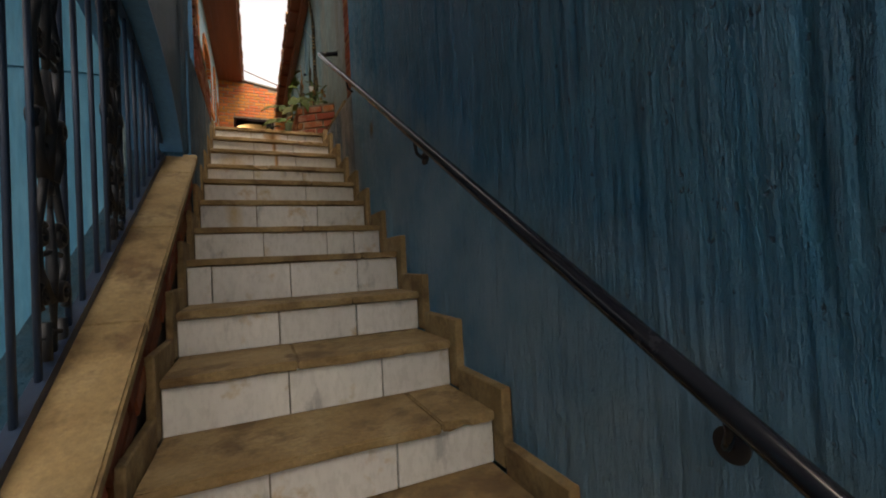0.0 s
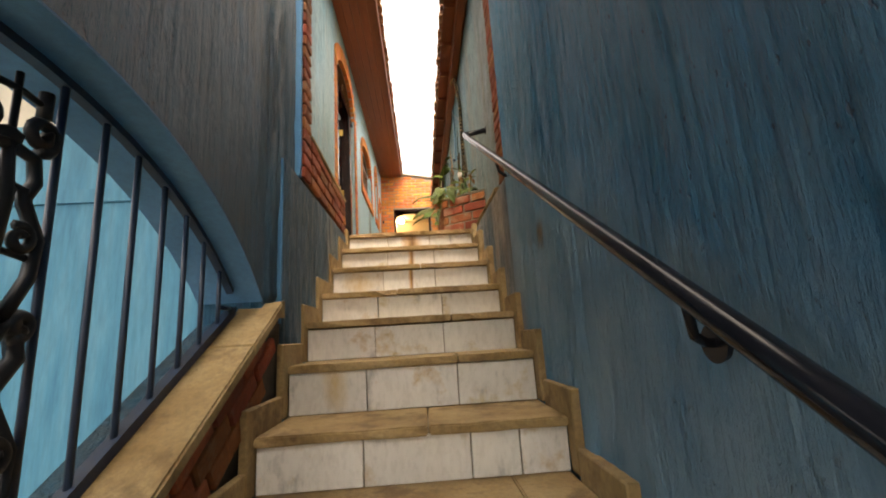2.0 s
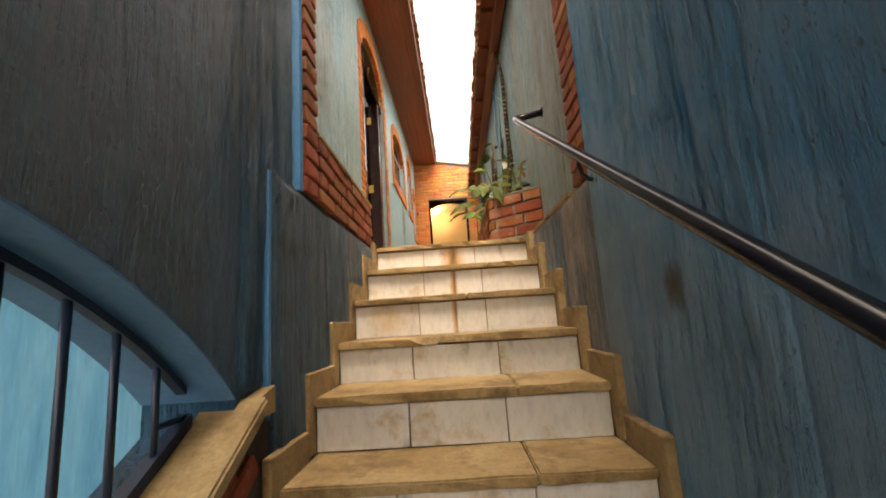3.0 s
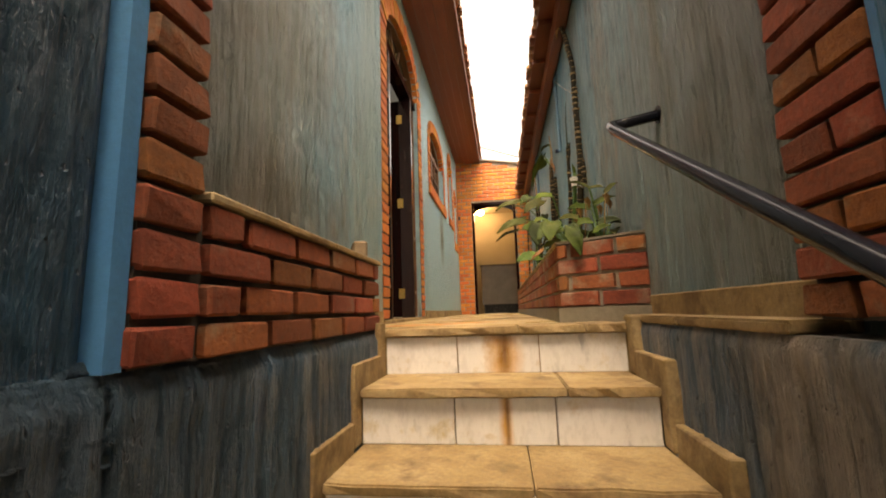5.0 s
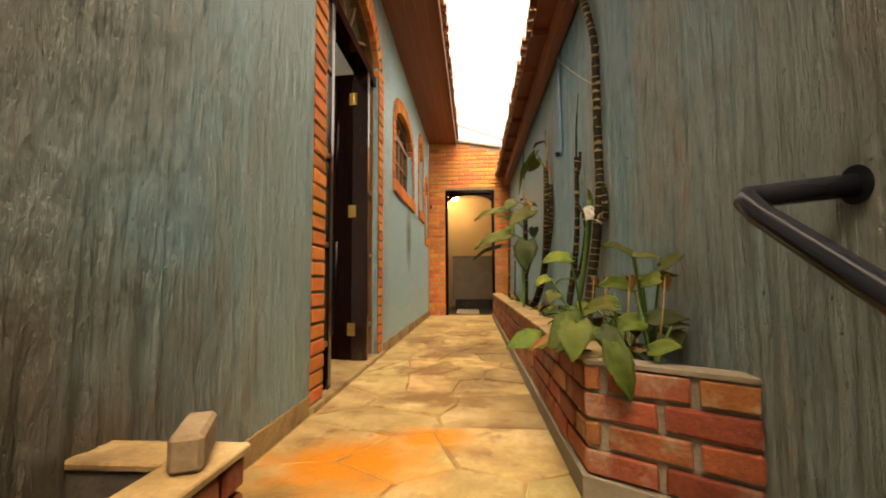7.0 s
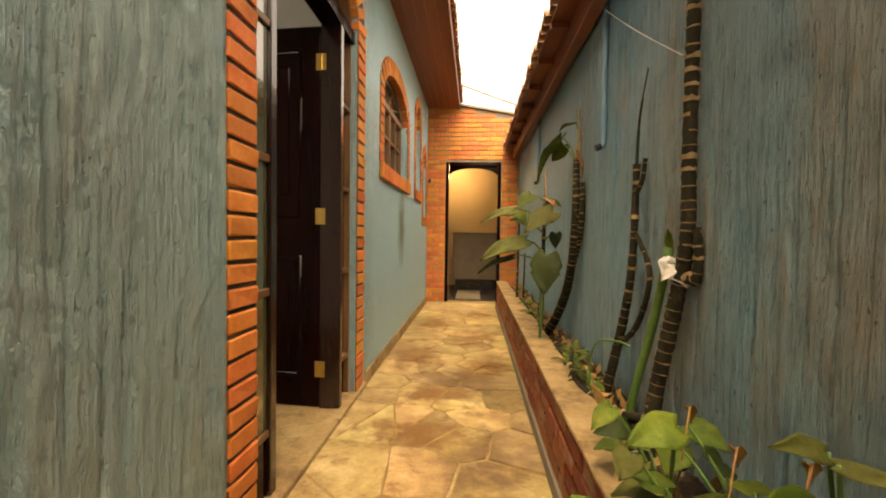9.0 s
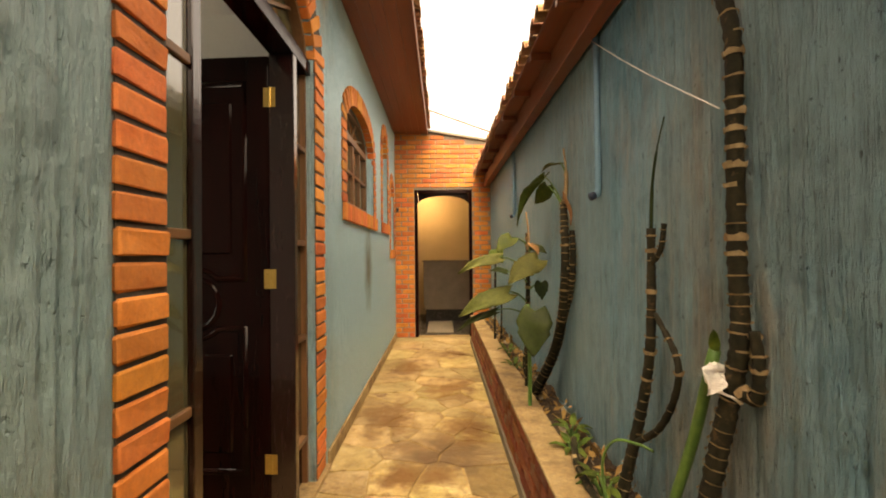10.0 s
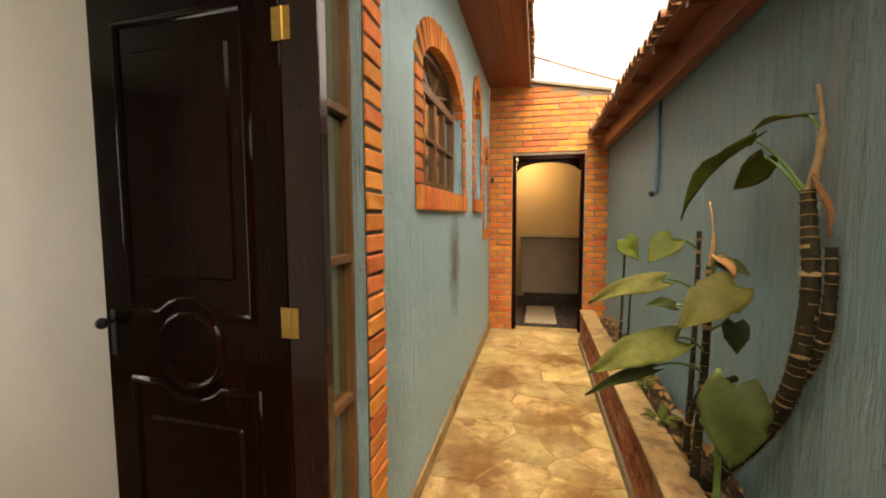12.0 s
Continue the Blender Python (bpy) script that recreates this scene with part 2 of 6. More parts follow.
M_LEAFD = surface("dark_leaf", [(0.3, (0.014, 0.026, 0.006)), (0.7, (0.034, 0.052, 0.012))], 12, 45, rough=0.6, bump=0.6, depth=0.004, grain=0.3, vary=0.3, spec=0.2)
M_STEM = surface("green_stem", [(0.3, (0.05, 0.13, 0.03)), (0.7, (0.10, 0.20, 0.05))], 20, 60, rough=0.45, bump=0.2, grain=0.2)
M_STALK = surface("dark_stalk", [(0.3, (0.012, 0.012, 0.008)), (0.7, (0.036, 0.030, 0.016))], 20, 70, rough=0.8, bump=0.8, grain=0.4, spec=0.2, dirt=(0.15, 0.09, 0.045), dirt_scale=25, dirt_low=0.59)
M_SCAR = surface("leaf_scar", [(0.3, (0.24, 0.16, 0.085)), (0.7, (0.44, 0.32, 0.18))], 25, 70, rough=0.85, bump=0.7, grain=0.3)
M_DRY = surface("dry_leaf", [(0.3, (0.22, 0.11, 0.04)), (0.7, (0.36, 0.20, 0.08))], 14, 60, rough=0.8, bump=0.5, grain=0.3, vary=0.4)
M_PAPER = surface("white_tissue", [(0.3, (0.66, 0.64, 0.60)), (0.7, (0.76, 0.74, 0.70))], 20, 80, rough=0.8, bump=0.4, grain=0.06)
M_SOIL = surface("soil", [(0.3, (0.035, 0.022, 0.014)), (0.7, (0.08, 0.05, 0.03))], 14, 60, rough=0.95, bump=1.0, depth=0.02, grain=0.4)
M_CEMENT = surface("cement", [(0.3, (0.16, 0.14, 0.105)), (0.7, (0.24, 0.21, 0.16))], 5, 50, rough=0.9, bump=0.6, grain=0.2, dirt=(0.16, 0.13, 0.09), dirt_scale=5)
M_DARKFLOOR = surface("dark_floor", [(0.3, (0.02, 0.018, 0.016)), (0.7, (0.035, 0.03, 0.026))], 4, 40, rough=0.25, bump=0.1, grain=0.2)
M_FROST = surface("frosted_glass", [(0.3, (0.05, 0.049, 0.025)), (0.7, (0.085, 0.082, 0.044))], 10, 60, rough=0.12, bump=0.15, depth=0.002, grain=0.1, spec=1.0, coat=1.0)
M_BLOCK = surface("weathered_block", [(0.3, (0.15, 0.105, 0.065)), (0.7, (0.26, 0.195, 0.125))], 9, 60, rough=0.9, bump=0.8, grain=0.3)
M_PIPE = surface("blue_pipe_paint", [(0.3, (0.12, 0.25, 0.34)), (0.7, (0.16, 0.32, 0.42))], 6, 60, rough=0.5, bump=0.1, grain=0.1)



def blot(material, centre, radii, color, soft=0.35, wobble=0.6, scale=9.0):
    """A stain or other patch of tone with an uneven edge, at its place in the world."""
    nt = material.node_tree
    base = nt.nodes["Principled BSDF"].inputs["Base Color"]
    before = base.links[0].from_socket
    pos = nt.nodes.new("ShaderNodeNewGeometry").outputs["Position"]
    a = nt.nodes.new("ShaderNodeVectorMath")
    a.operation = "SUBTRACT"
    nt.links.new(pos, a.inputs[0])
    a.inputs[1].default_value = centre
    d = nt.nodes.new("ShaderNodeVectorMath")
    d.operation = "DIVIDE"
    nt.links.new(a.outputs[0], d.inputs[0])
    d.inputs[1].default_value = radii
    ln = nt.nodes.new("ShaderNodeVectorMath")
    ln.operation = "LENGTH"
    nt.links.new(d.outputs[0], ln.inputs[0])
    n = noise_node(nt, pos, scale, 5.0, 0.6)
    v = math_node(nt, "ADD", ln.outputs["Value"], math_node(nt, "MULTIPLY", math_node(nt, "SUBTRACT", n.outputs[0], 0.5), wobble * 2))
    r = ramp_node(nt, [(max(1 - soft * 2, 0) * 0.5, (1, 1, 1)), (0.55, (0, 0, 0))])
    nt.links.new(math_node(nt, "MULTIPLY", v, 0.5), r.inputs[0])
    nt.links.new(mixed(nt, r.outputs[0], before, color), base)


# far walls: paler paint, lightened further to offset the shade of the eaves
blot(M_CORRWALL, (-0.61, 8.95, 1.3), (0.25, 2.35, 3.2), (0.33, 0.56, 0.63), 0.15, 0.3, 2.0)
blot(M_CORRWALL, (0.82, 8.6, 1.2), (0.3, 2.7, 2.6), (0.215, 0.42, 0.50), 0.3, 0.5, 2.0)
blot(M_CORRWALL, (-0.61, 8.35, 1.12), (0.3, 0.22, 0.42), (0.12, 0.14, 0.11), 0.4)
# blue-green beside the door, darker grey-brown towards the stairs on both walls
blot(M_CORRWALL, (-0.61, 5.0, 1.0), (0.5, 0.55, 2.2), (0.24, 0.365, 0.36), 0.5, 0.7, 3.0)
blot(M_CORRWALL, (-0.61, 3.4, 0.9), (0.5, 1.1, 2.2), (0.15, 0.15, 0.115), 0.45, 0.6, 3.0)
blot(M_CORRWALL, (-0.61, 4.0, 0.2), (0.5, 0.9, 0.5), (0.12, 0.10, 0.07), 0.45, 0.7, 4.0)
blot(M_CORRWALL, (0.82, 3.5, 0.9), (0.5, 1.25, 2.2), (0.115, 0.13, 0.115), 0.45, 0.5, 3.0)
# pale patches above the steps: light from the arch, and scuffs, put into the colour
for cy, cz in ((0.7, -1.75), (1.2, -1.45), (1.7, -1.15), (2.2, -0.85), (2.7, -0.55), (3.2, -0.25)):
    blot(M_STAIRWALL, (0.715, cy, cz), (0.2, 0.50, 0.52), (0.24, 0.41, 0.545), 0.5, 0.6, 5.0)
blot(M_STAIRWALL, (0.715, 3.03, -0.8), (0.2, 0.24, 0.50), (0.25, 0.24, 0.22), 0.5, 0.7, 4.0)
blot(M_STAIRWALL, (0.715, 2.62, -0.42), (0.1, 0.05, 0.07), (0.12, 0.09, 0.05), 0.4, 0.6, 18.0)
M_BED = surface("flagstone_bed", [(0.3, (0.19, 0.125, 0.055)), (0.7, (0.38, 0.28, 0.14))], 3, 60, rough=0.9, bump=0.8, grain=0.3)
M_FLAG = surface("flagstone", [(0.3, (0.21, 0.135, 0.054)), (0.48, (0.33, 0.24, 0.107)), (0.68, (0.47, 0.37, 0.205))], 5, 50, rough=0.42, bump=0.9, depth=0.008, grain=0.32, vary=0.6,
                 dirt=(0.15, 0.075, 0.026), dirt_scale=5.5, dirt_low=0.55)
for cx, cy, rx, ry in ((-0.27, 4.76, 0.34, 0.26), (-0.02, 5.0, 0.2, 0.14)):
    blot(M_FLAG, (cx, cy, 0.0), (rx, ry, 0.3), (0.47, 0.165, 0.015), 0.3, 0.7, 7.0)
blot(M_FLAG, (-0.42, 4.52, 0.0), (0.16, 0.10, 0.3), (0.16, 0.09, 0.03), 0.4)
blot(M_FLAG, (0.05, 7.0, 0.0), (0.42, 0.40, 0.3), (0.12, 0.072, 0.035), 0.4, 1.1, 7)
blot(M_FLAG, (0.2, 5.9, 0.0), (0.3, 0.5, 0.3), (0.14, 0.085, 0.04), 0.4, 1.2, 7)
for cx, cy, rx, ry in ((-0.15, 6.2, 0.30, 0.22), (-0.3, 7.6, 0.22, 0.4), (0.15, 8.3, 0.3, 0.35), (-0.05, 5.55, 0.3, 0.16), (0.25, 7.4, 0.2, 0.3), (-0.3, 9.0, 0.25, 0.4), (0.2, 9.6, 0.3, 0.3), (-0.1, 6.75, 0.3, 0.14)):
    blot(M_FLAG, (cx, cy, 0.0), (rx, ry, 0.3), (0.155, 0.075, 0.024), 0.35, 1.4, 8.0)
for cy, cz, w in ((4.19, -0.10, 0.045), (3.89, -0.27, 0.014), (3.6, -0.44, 0.010)):
    blot(M_MARBLE, (0.19, cy, cz), (w * 1.7, 0.06, 0.2), (0.52, 0.27, 0.07), 0.4, 0.3, 12)
    blot(M_MARBLE, (0.195, cy, cz), (w * 0.7, 0.06, 0.17), (0.16, 0.08, 0.03), 0.5, 0.3, 14)
blot(M_MARBLE, (-0.12, 3.6, -0.43), (0.10, 0.1, 0.12), (0.50, 0.36, 0.18), 0.5, 0.8, 14)
blot(M_MARBLE, (-0.10, 2.78, -0.95), (0.05, 0.1, 0.12), (0.52, 0.40, 0.22), 0.5, 0.5, 14)

# ---- helpers for building ----
def make(name, bm, material, parent=None, smooth=False):
    me = bpy.data.meshes.new(name)
    bmesh.ops.recalc_face_normals(bm, faces=bm.faces[:])
    bm.to_mesh(me)
    bm.free()
    me.materials.append(material)
    if smooth:
        for f in me.polygons:
            f.use_smooth = True
    ob = new(name, me)
    if parent:
        ob.parent = parent
    return ob


def part(name, bm, material, parent, label="", smooth=False):
    ob = make(name, bm, material, parent, smooth)
    if label:
        ob["label"] = label
    return ob


def thing(name, label, category, group="", kind=""):
    return tagged(new(name), label, category, group, kind)


def box(bm, x0, y0, z0, x1, y1, z1, bevel=0.0, m=None):
    r = bmesh.ops.create_cube(bm, size=1.0)
    vs = r["verts"]
    t = Matrix.Translation(((x0 + x1) / 2, (y0 + y1) / 2, (z0 + z1) / 2)) @ Matrix.Diagonal((abs(x1 - x0), abs(y1 - y0), abs(z1 - z0), 1))
    bmesh.ops.transform(bm, matrix=t, verts=vs)
    if bevel:
        es = list({e for v in vs for e in v.link_edges})
        g = bmesh.ops.bevel(bm, geom=es, offset=bevel, segments=1, affect="EDGES")
        vs = list({v for f in g["faces"] for v in f.verts} | {v for v in vs if v.is_valid})
    if m:
        bmesh.ops.transform(bm, matrix=m, verts=vs)
    return vs


def prism(bm, poly, axis, a, b):
    """Extrude a polygon, given in the plane across axis, from a to b."""
    put = {"x": lambda p, c: (c, p[0], p[1]), "y": lambda p, c: (p[0], c, p[1]), "z": lambda p, c: (p[0], p[1], c)}[axis]
    lo = [bm.verts.new(put(p, a)) for p in poly]
    hi = [bm.verts.new(put(p, b)) for p in poly]
    bm.faces.new(lo)
    bm.faces.new(hi[::-1])
    n = len(poly)
    for i in range(n):
        bm.faces.new((lo[i], lo[(i + 1) % n], hi[(i + 1) % n], hi[i]))


def tube(bm, pts, radii, sides=8, cap=True):
    """A round bar through the points."""
    pts = [Vector(p) for p in pts]
    if isinstance(radii, (int, float)):
        radii = [radii] * len(pts)
    radii = [float(r) for r in radii]
    rings = []
    for i, p in enumerate(pts):
        d = (pts[min(i + 1, len(pts) - 1)] - pts[max(i - 1, 0)]).normalized()
        u = d.orthogonal().normalized() if i == 0 else (u - d * u.dot(d)).normalized()
        v = d.cross(u)
        rings.append([bm.verts.new(p + radii[i] * (math.cos(a) * u + math.sin(a) * v)) for a in [2 * math.pi * k / sides for k in range(sides)]])
    for r, s in zip(rings, rings[1:]):
        for k in range(sides):
            bm.faces.new((r[k], r[(k + 1) % sides], s[(k + 1) % sides], s[k]))
    if cap:
        bm.faces.new(rings[0][::-1])
        bm.faces.new(rings[-1])


def weld(bm):
    """Join touching pieces into one body and take out the faces inside it."""
    bmesh.ops.remove_doubles(bm, verts=bm.verts[:], dist=1e-4)
    inside = [f for f in bm.faces if all(len(e.link_faces) > 2 for e in f.edges)]
    bmesh.ops.delete(bm, geom=inside, context="FACES_ONLY")


def arch_z(y, y0, y1, spring, apex):
    u = (2 * y - y0 - y1) / (y1 - y0)
    return spring + (apex - spring) * math.sqrt(max(0.0, 1 - u * u))


def pierced_wall(bm, x0, x1, y0, y1, z0, z1, holes):
    """A wall along y from which arched holes (y0, y1, z0, spring, apex) are cut right through."""
    cuts = {y0, y1}
    for h in holes:
        n = 14 if h[4] > h[3] else 1
        cuts |= {(h[0] + h[1]) / 2 - (h[1] - h[0]) / 2 * math.cos(math.pi * k / n) for k in range(n + 1)}
    cuts = sorted(cuts)
    for a, b in zip(cuts, cuts[1:]):
        if b - a < 1e-5:
            continue
        h = [h for h in holes if h[0] - 1e-6 <= a and b <= h[1] + 1e-6]
        if not h:
            prism(bm, [(a, z0), (b, z0), (b, z1), (a, z1)], "x", x0, x1)
            continue
        h = h[0]
        if h[2] > z0:
            prism(bm, [(a, z0), (b, z0), (b, h[2]), (a, h[2])], "x", x0, x1)
        prism(bm, [(a, arch_z(a, *h[:2], *h[3:])), (b, arch_z(b, *h[:2], *h[3:])), (b, z1), (a, z1)], "x", x0, x1)


BRICKS = {}


def brick(parent, material, m, size):
    """One brick, its mesh shared with all of its size; size: along, deep, high; m: the pose of its middle."""
    key = (tuple(round(s, 3) for s in size), material.name, random.randrange(3))
    if key not in BRICKS:
        bm = bmesh.new()
        l, d, h = key[0]
        box(bm, -l / 2, -d / 2, -h / 2, l / 2, d / 2, h / 2, 0.005)
        for v in bm.verts:
            v.co += Vector([random.uniform(-0.0025, 0.0025) for _ in range(3)])
        me = bpy.data.meshes.new("brick")
        bm.to_mesh(me)
        bm.free()
        me.materials.append(material)
        BRICKS[key] = me
    ob = new("brick", BRICKS[key])
    ob.parent = parent
    ob.matrix_basis = m
    return ob


def structure(ob, label, category):
    return tagged(ob, label, category, kind="structure")


# ---- plan ----
LX, RX, FAR = -0.61, 0.82, 10.65          # the passage: house wall, boundary wall, end wall
SL, SR = -0.305, 0.715                      # the walls beside the stairs
STEPS = [(4.18, 0.0), (3.88, -0.175), (3.59, -0.35), (3.31, -0.53), (3.03, -0.692), (2.765, -0.862), (2.455, -1.05),
         (2.14, -1.22), (1.85, -1.42), (1.52, -1.59), (1.2, -1.77), (0.9, -1.94), (0.6, -2.12), (0.3, -2.29)]
GROUND = -2.46
SWALL = lambda y: SR + 0.015 - 0.0247 * max(0.0, min(y - 2.4, 1.5))     # the right stair wall leans in towards the top
DOOR = (5.45, 6.68, 0.02, 2.3, 2.66)
W1 = (7.44, 8.66, 1.61, 2.2, 2.46)
W2 = (9.32, 9.76, 1.61, 2.45, 2.69)
W3 = (10.10, 10.44, 1.30, 2.05, 2.25)

# ---- the large structure ----
bm = bmesh.new()
box(bm, -60, -60, GROUND - 0.3, 60, 60, GROUND)
structure(make("ground", bm, M_CEMENT), "worn cement ground at the foot of the stairs", "ground")

# the passage's floor bed
bm = bmesh.new()
box(bm, LX - 0.3, 4.2, -0.6, RX + 0.2, FAR + 0.2, -0.0065)
FLOOR = structure(make("floor", bm, M_BED), "passage floor of irregular yellow flagstones", "floor")

# house wall with door and windows
bm = bmesh.new()
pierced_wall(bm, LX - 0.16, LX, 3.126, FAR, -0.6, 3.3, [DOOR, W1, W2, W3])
WALL_W = structure(make("wall_west", bm, M_CORRWALL), "combed blue plaster house wall, weathered in patches, darker grey-brown near the stairs, eave shade painted out beyond the door", "wall")
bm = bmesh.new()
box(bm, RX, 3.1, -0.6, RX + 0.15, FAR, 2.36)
WALL_E = structure(make("wall_east", bm, M_CORRWALL), "combed blue plaster boundary wall with weathered streaks, eave shade painted out at the far end", "wall")

# end wall, its top falling to the right, with the doorway
FD = (-0.32, 0.54, 2.19)
bm = bmesh.new()
for x0, x1 in ((LX, FD[0]), (FD[0], FD[1]), (FD[1], RX)):
    z0 = FD[2] if x0 == FD[0] else -0.5
    tz = lambda x: 3.045 - 0.17 * (x + 0.1)
    prism(bm, [(x0, z0), (x1, z0), (x1, tz(x1)), (x0, tz(x0))], "y", FAR + 0.012, FAR + 0.2)
WALL_N = structure(make("wall_north", bm, M_MORTARL), "end wall of thin orange bricks round a doorway", "wall")

# walls beside the stairs: left with the arched opening over the raking balustrade
CAP = lambda y: -0.67 + 0.585 * (y - 2.6)          # top of the raking coping
AY, AZ, AR = 1.675, -1.597, 1.374                   # the round arch: its middle and radius
A0, A1 = AY - AR, 2.64                              # its ends
ARCHZ = lambda y: AZ + math.sqrt(max(0.0, AR * AR - (y - AY) ** 2))
WF, WB = -0.335, -0.56                              # front and back of that wall
bm, lining = bmesh.new(), bmesh.new()
N = 40
AYS = [AY + AR * math.cos(math.pi - (math.pi - math.acos((A1 - AY) / AR)) * k / N) for k in range(N + 1)]
ys = [-1.0] + AYS + [2.98]
for a, b in zip(ys, ys[1:]):
    if a < A0 - 1e-6 or b > A1 + 1e-6:
        prism(bm, [(a, -2.6), (b, -2.6), (b, 2.6), (a, 2.6)], "x", WB, WF)
        continue
    za, zb = [max(ARCHZ(y), CAP(y)) for y in (a, b)]
    prism(bm, [(a, za), (b, zb), (b, 2.6), (a, 2.6)], "x", WB, WF)
    prism(lining, [(a, za - 0.004), (b, zb - 0.004), (b, zb + 0.002), (a, za + 0.002)], "x", WB - 0.002, WF + 0.003)
    prism(bm, [(a, -2.7), (b, -2.7), (b, CAP(b) - 0.05), (a, CAP(a) - 0.05)], "x", WB, WF)
weld(bm)
weld(lining)
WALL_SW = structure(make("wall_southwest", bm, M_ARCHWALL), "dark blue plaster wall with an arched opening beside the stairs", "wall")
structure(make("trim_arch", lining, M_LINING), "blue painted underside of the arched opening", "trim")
bm = bmesh.new()
prism(bm, [(SWALL(0), -1.0), (SR + 0.2, -1.0), (SR + 0.2, 3.09), (SWALL(3.09), 3.09), (SWALL(2.4), 2.4)], "z", -2.7, 2.6)
WALL_SE = structure(make("wall_southeast", bm, M_STAIRWALL), "dark blue plaster stair wall, arch light and scuffs painted pale above the steps", "wall")
bm = bmesh.new()
prism(bm, [(SWALL(3.091), 3.091), (SR + 0.2, 3.091), (SR + 0.2, 4.32), (SWALL(4.32), 4.32), (SWALL(3.9), 3.9)], "z", -2.7, 0.004)
DADO_E = structure(make("wall_dado_east", bm, M_DADOE), "streaky grey-brown plastered dado below the stone ledge", "wall")
bm = bmesh.new()
box(bm, -0.62, 2.78, -2.7, SL, 4.2, 0.0, 0.008)
DADO_W = structure(make("wall_dado", bm, M_DADO), "rough blue-grey plastered dado beside the upper steps", "wall")
bm = bmesh.new()
box(bm, WF - 0.01, 2.766, -0.7, SL - 0.006, 2.784, -0.004)
structure(make("trim_dado_edge", bm, M_BLUEEDGE), "light blue painted edge of the dado", "trim")
bm = bmesh.new()
box(bm, WF - 0.01, 2.976, 0.001, SL + 0.006, 3.004, 2.6)
box(bm, -0.62, 2.9825, 0.001, WF - 0.012, 3.004, 2.6)
structure(make("trim_edge_west", bm, M_BLUEEDGE), "light blue painted corner strip beside bricks", "trim")
bm = bmesh.new()
prism(bm, [(SWALL(3.06) - 0.004, 3.06), (SR + 0.012, 3.12), (SR + 0.2, 3.12), (SR + 0.2, 3.092), (SWALL(3.09) + 0.001, 3.092)], "z", 0.032, 2.6)
structure(make("trim_edge_east", bm, M_BLUEEDGE), "light blue painted corner strip beside bricks", "trim")



def rough_coat(parent, x, side, y0, y1, z0, z1, amp, seed):
    """A trowelled coat of plaster on a wall along y: dragged upright ridges, lumps and gouges, thinning out at its borders."""
    ny, nz = int((y1 - y0) / 0.0075), int((z1 - z0) / 0.024)
    verts, faces = [], []
    for j in range(nz + 1):
        z = z0 + (z1 - z0) * j / nz
        for i in range(ny + 1):
            y = y0 + (y1 - y0) * i / ny
            bend = 0.007 * noise.noise((y * 3, z * 2.2, seed))
            stroke = noise.noise(((y + bend) * 42, z * 1.3, seed + 3))
            fine = noise.noise(((y + bend) * 95, z * 5, seed + 7))
            lump = noise.noise((y * 13, z * 9, seed + 11))
            gouge = max(0.0, noise.noise((y * 24, z * 15, seed + 17)) - 0.32)
            force = 0.55 + 0.9 * max(0.0, noise.noise((y * 2.1, z * 1.5, seed + 23)) + 0.25)
            h = force * (0.9 - 2.6 * abs(stroke) + 0.25 * fine) + 0.45 * lump - 1.5 * gouge
            edge = min(1.0, (y - y0) / 0.02, (y1 - y) / 0.02, (z - z0) / 0.02, (z1 - z) / 0.02)
            verts.append(((x(y) if callable(x) else x) + side * (0.0015 + max(0.0, edge) * max(0.0, amp * min(1.35, 0.8 + h))), y, z))
    w = ny + 1
    for j in range(nz):
        for i in range(ny):
            k = j * w + i
            faces.append((k, k + 1, k + w + 1, k + w))
    me = bpy.data.meshes.new("plaster_coat")
    me.from_pydata(verts, [], faces)
    me.materials.append(parent.data.materials[0])
    for f in me.polygons:
        f.use_smooth = True
    ob = new("plaster_coat", me)
    ob.parent = parent
    return ob


# unseen ceiling over the lower stairs with closing walls, sized to hold back light
bm = bmesh.new()
box(bm, -0.62, -1.6, 2.6, 0.93, 1.95, 2.75)
structure(make("ceiling", bm, M_WHITE), "plain unseen slab above the stairs, sized to shade them", "ceiling")
bm = bmesh.new()
box(bm, SR + 0.015, -2.2, -2.7, SR + 0.2, -1.002, 2.6)
structure(make("wall_entry_east", bm, M_STAIRWALL), "unseen dark blue wall added to narrow the light from behind", "wall")
bm = bmesh.new()
box(bm, WB, -2.2, -2.7, WF, -1.002, 2.6)
structure(make("wall_entry_west", bm, M_STAIRWALL), "unseen dark blue wall added to narrow the light from behind", "wall")
# the yard behind the arched opening
bm = bmesh.new()
box(bm, -4.0, 3.8, -2.6, -0.62, 4.0, 0.76)
box(bm, -4.0, 3.775, 0.20, -0.62, 3.8, 0.29)
structure(make("wall_yard", bm, M_PATIO), "pale blue yard wall with a narrow ledge", "wall")
bm = bmesh.new()
box(bm, -4.0, 3.83, 0.76, -0.62, 4.0, 2.6)
structure(make("wall_yard_upper", bm, M_CREAM), "cream upper wall of the yard", "wall")
bm = bmesh.new()
box(bm, -4.2, -3.0, -2.6, -4.0, 4.0, 0.9)
structure(make("wall_yard_west", bm, M_PATIO), "plain pale blue yard wall", "wall")
# slab added out of sight to dim the yard
bm = bmesh.new()
box(bm, -4.2, -0.6, 2.6, -0.62, 4.0, 2.75)
structure(make("ceiling_yard_shade", bm, M_WHITE), "plain unseen slab added to shade the yard", "ceiling")

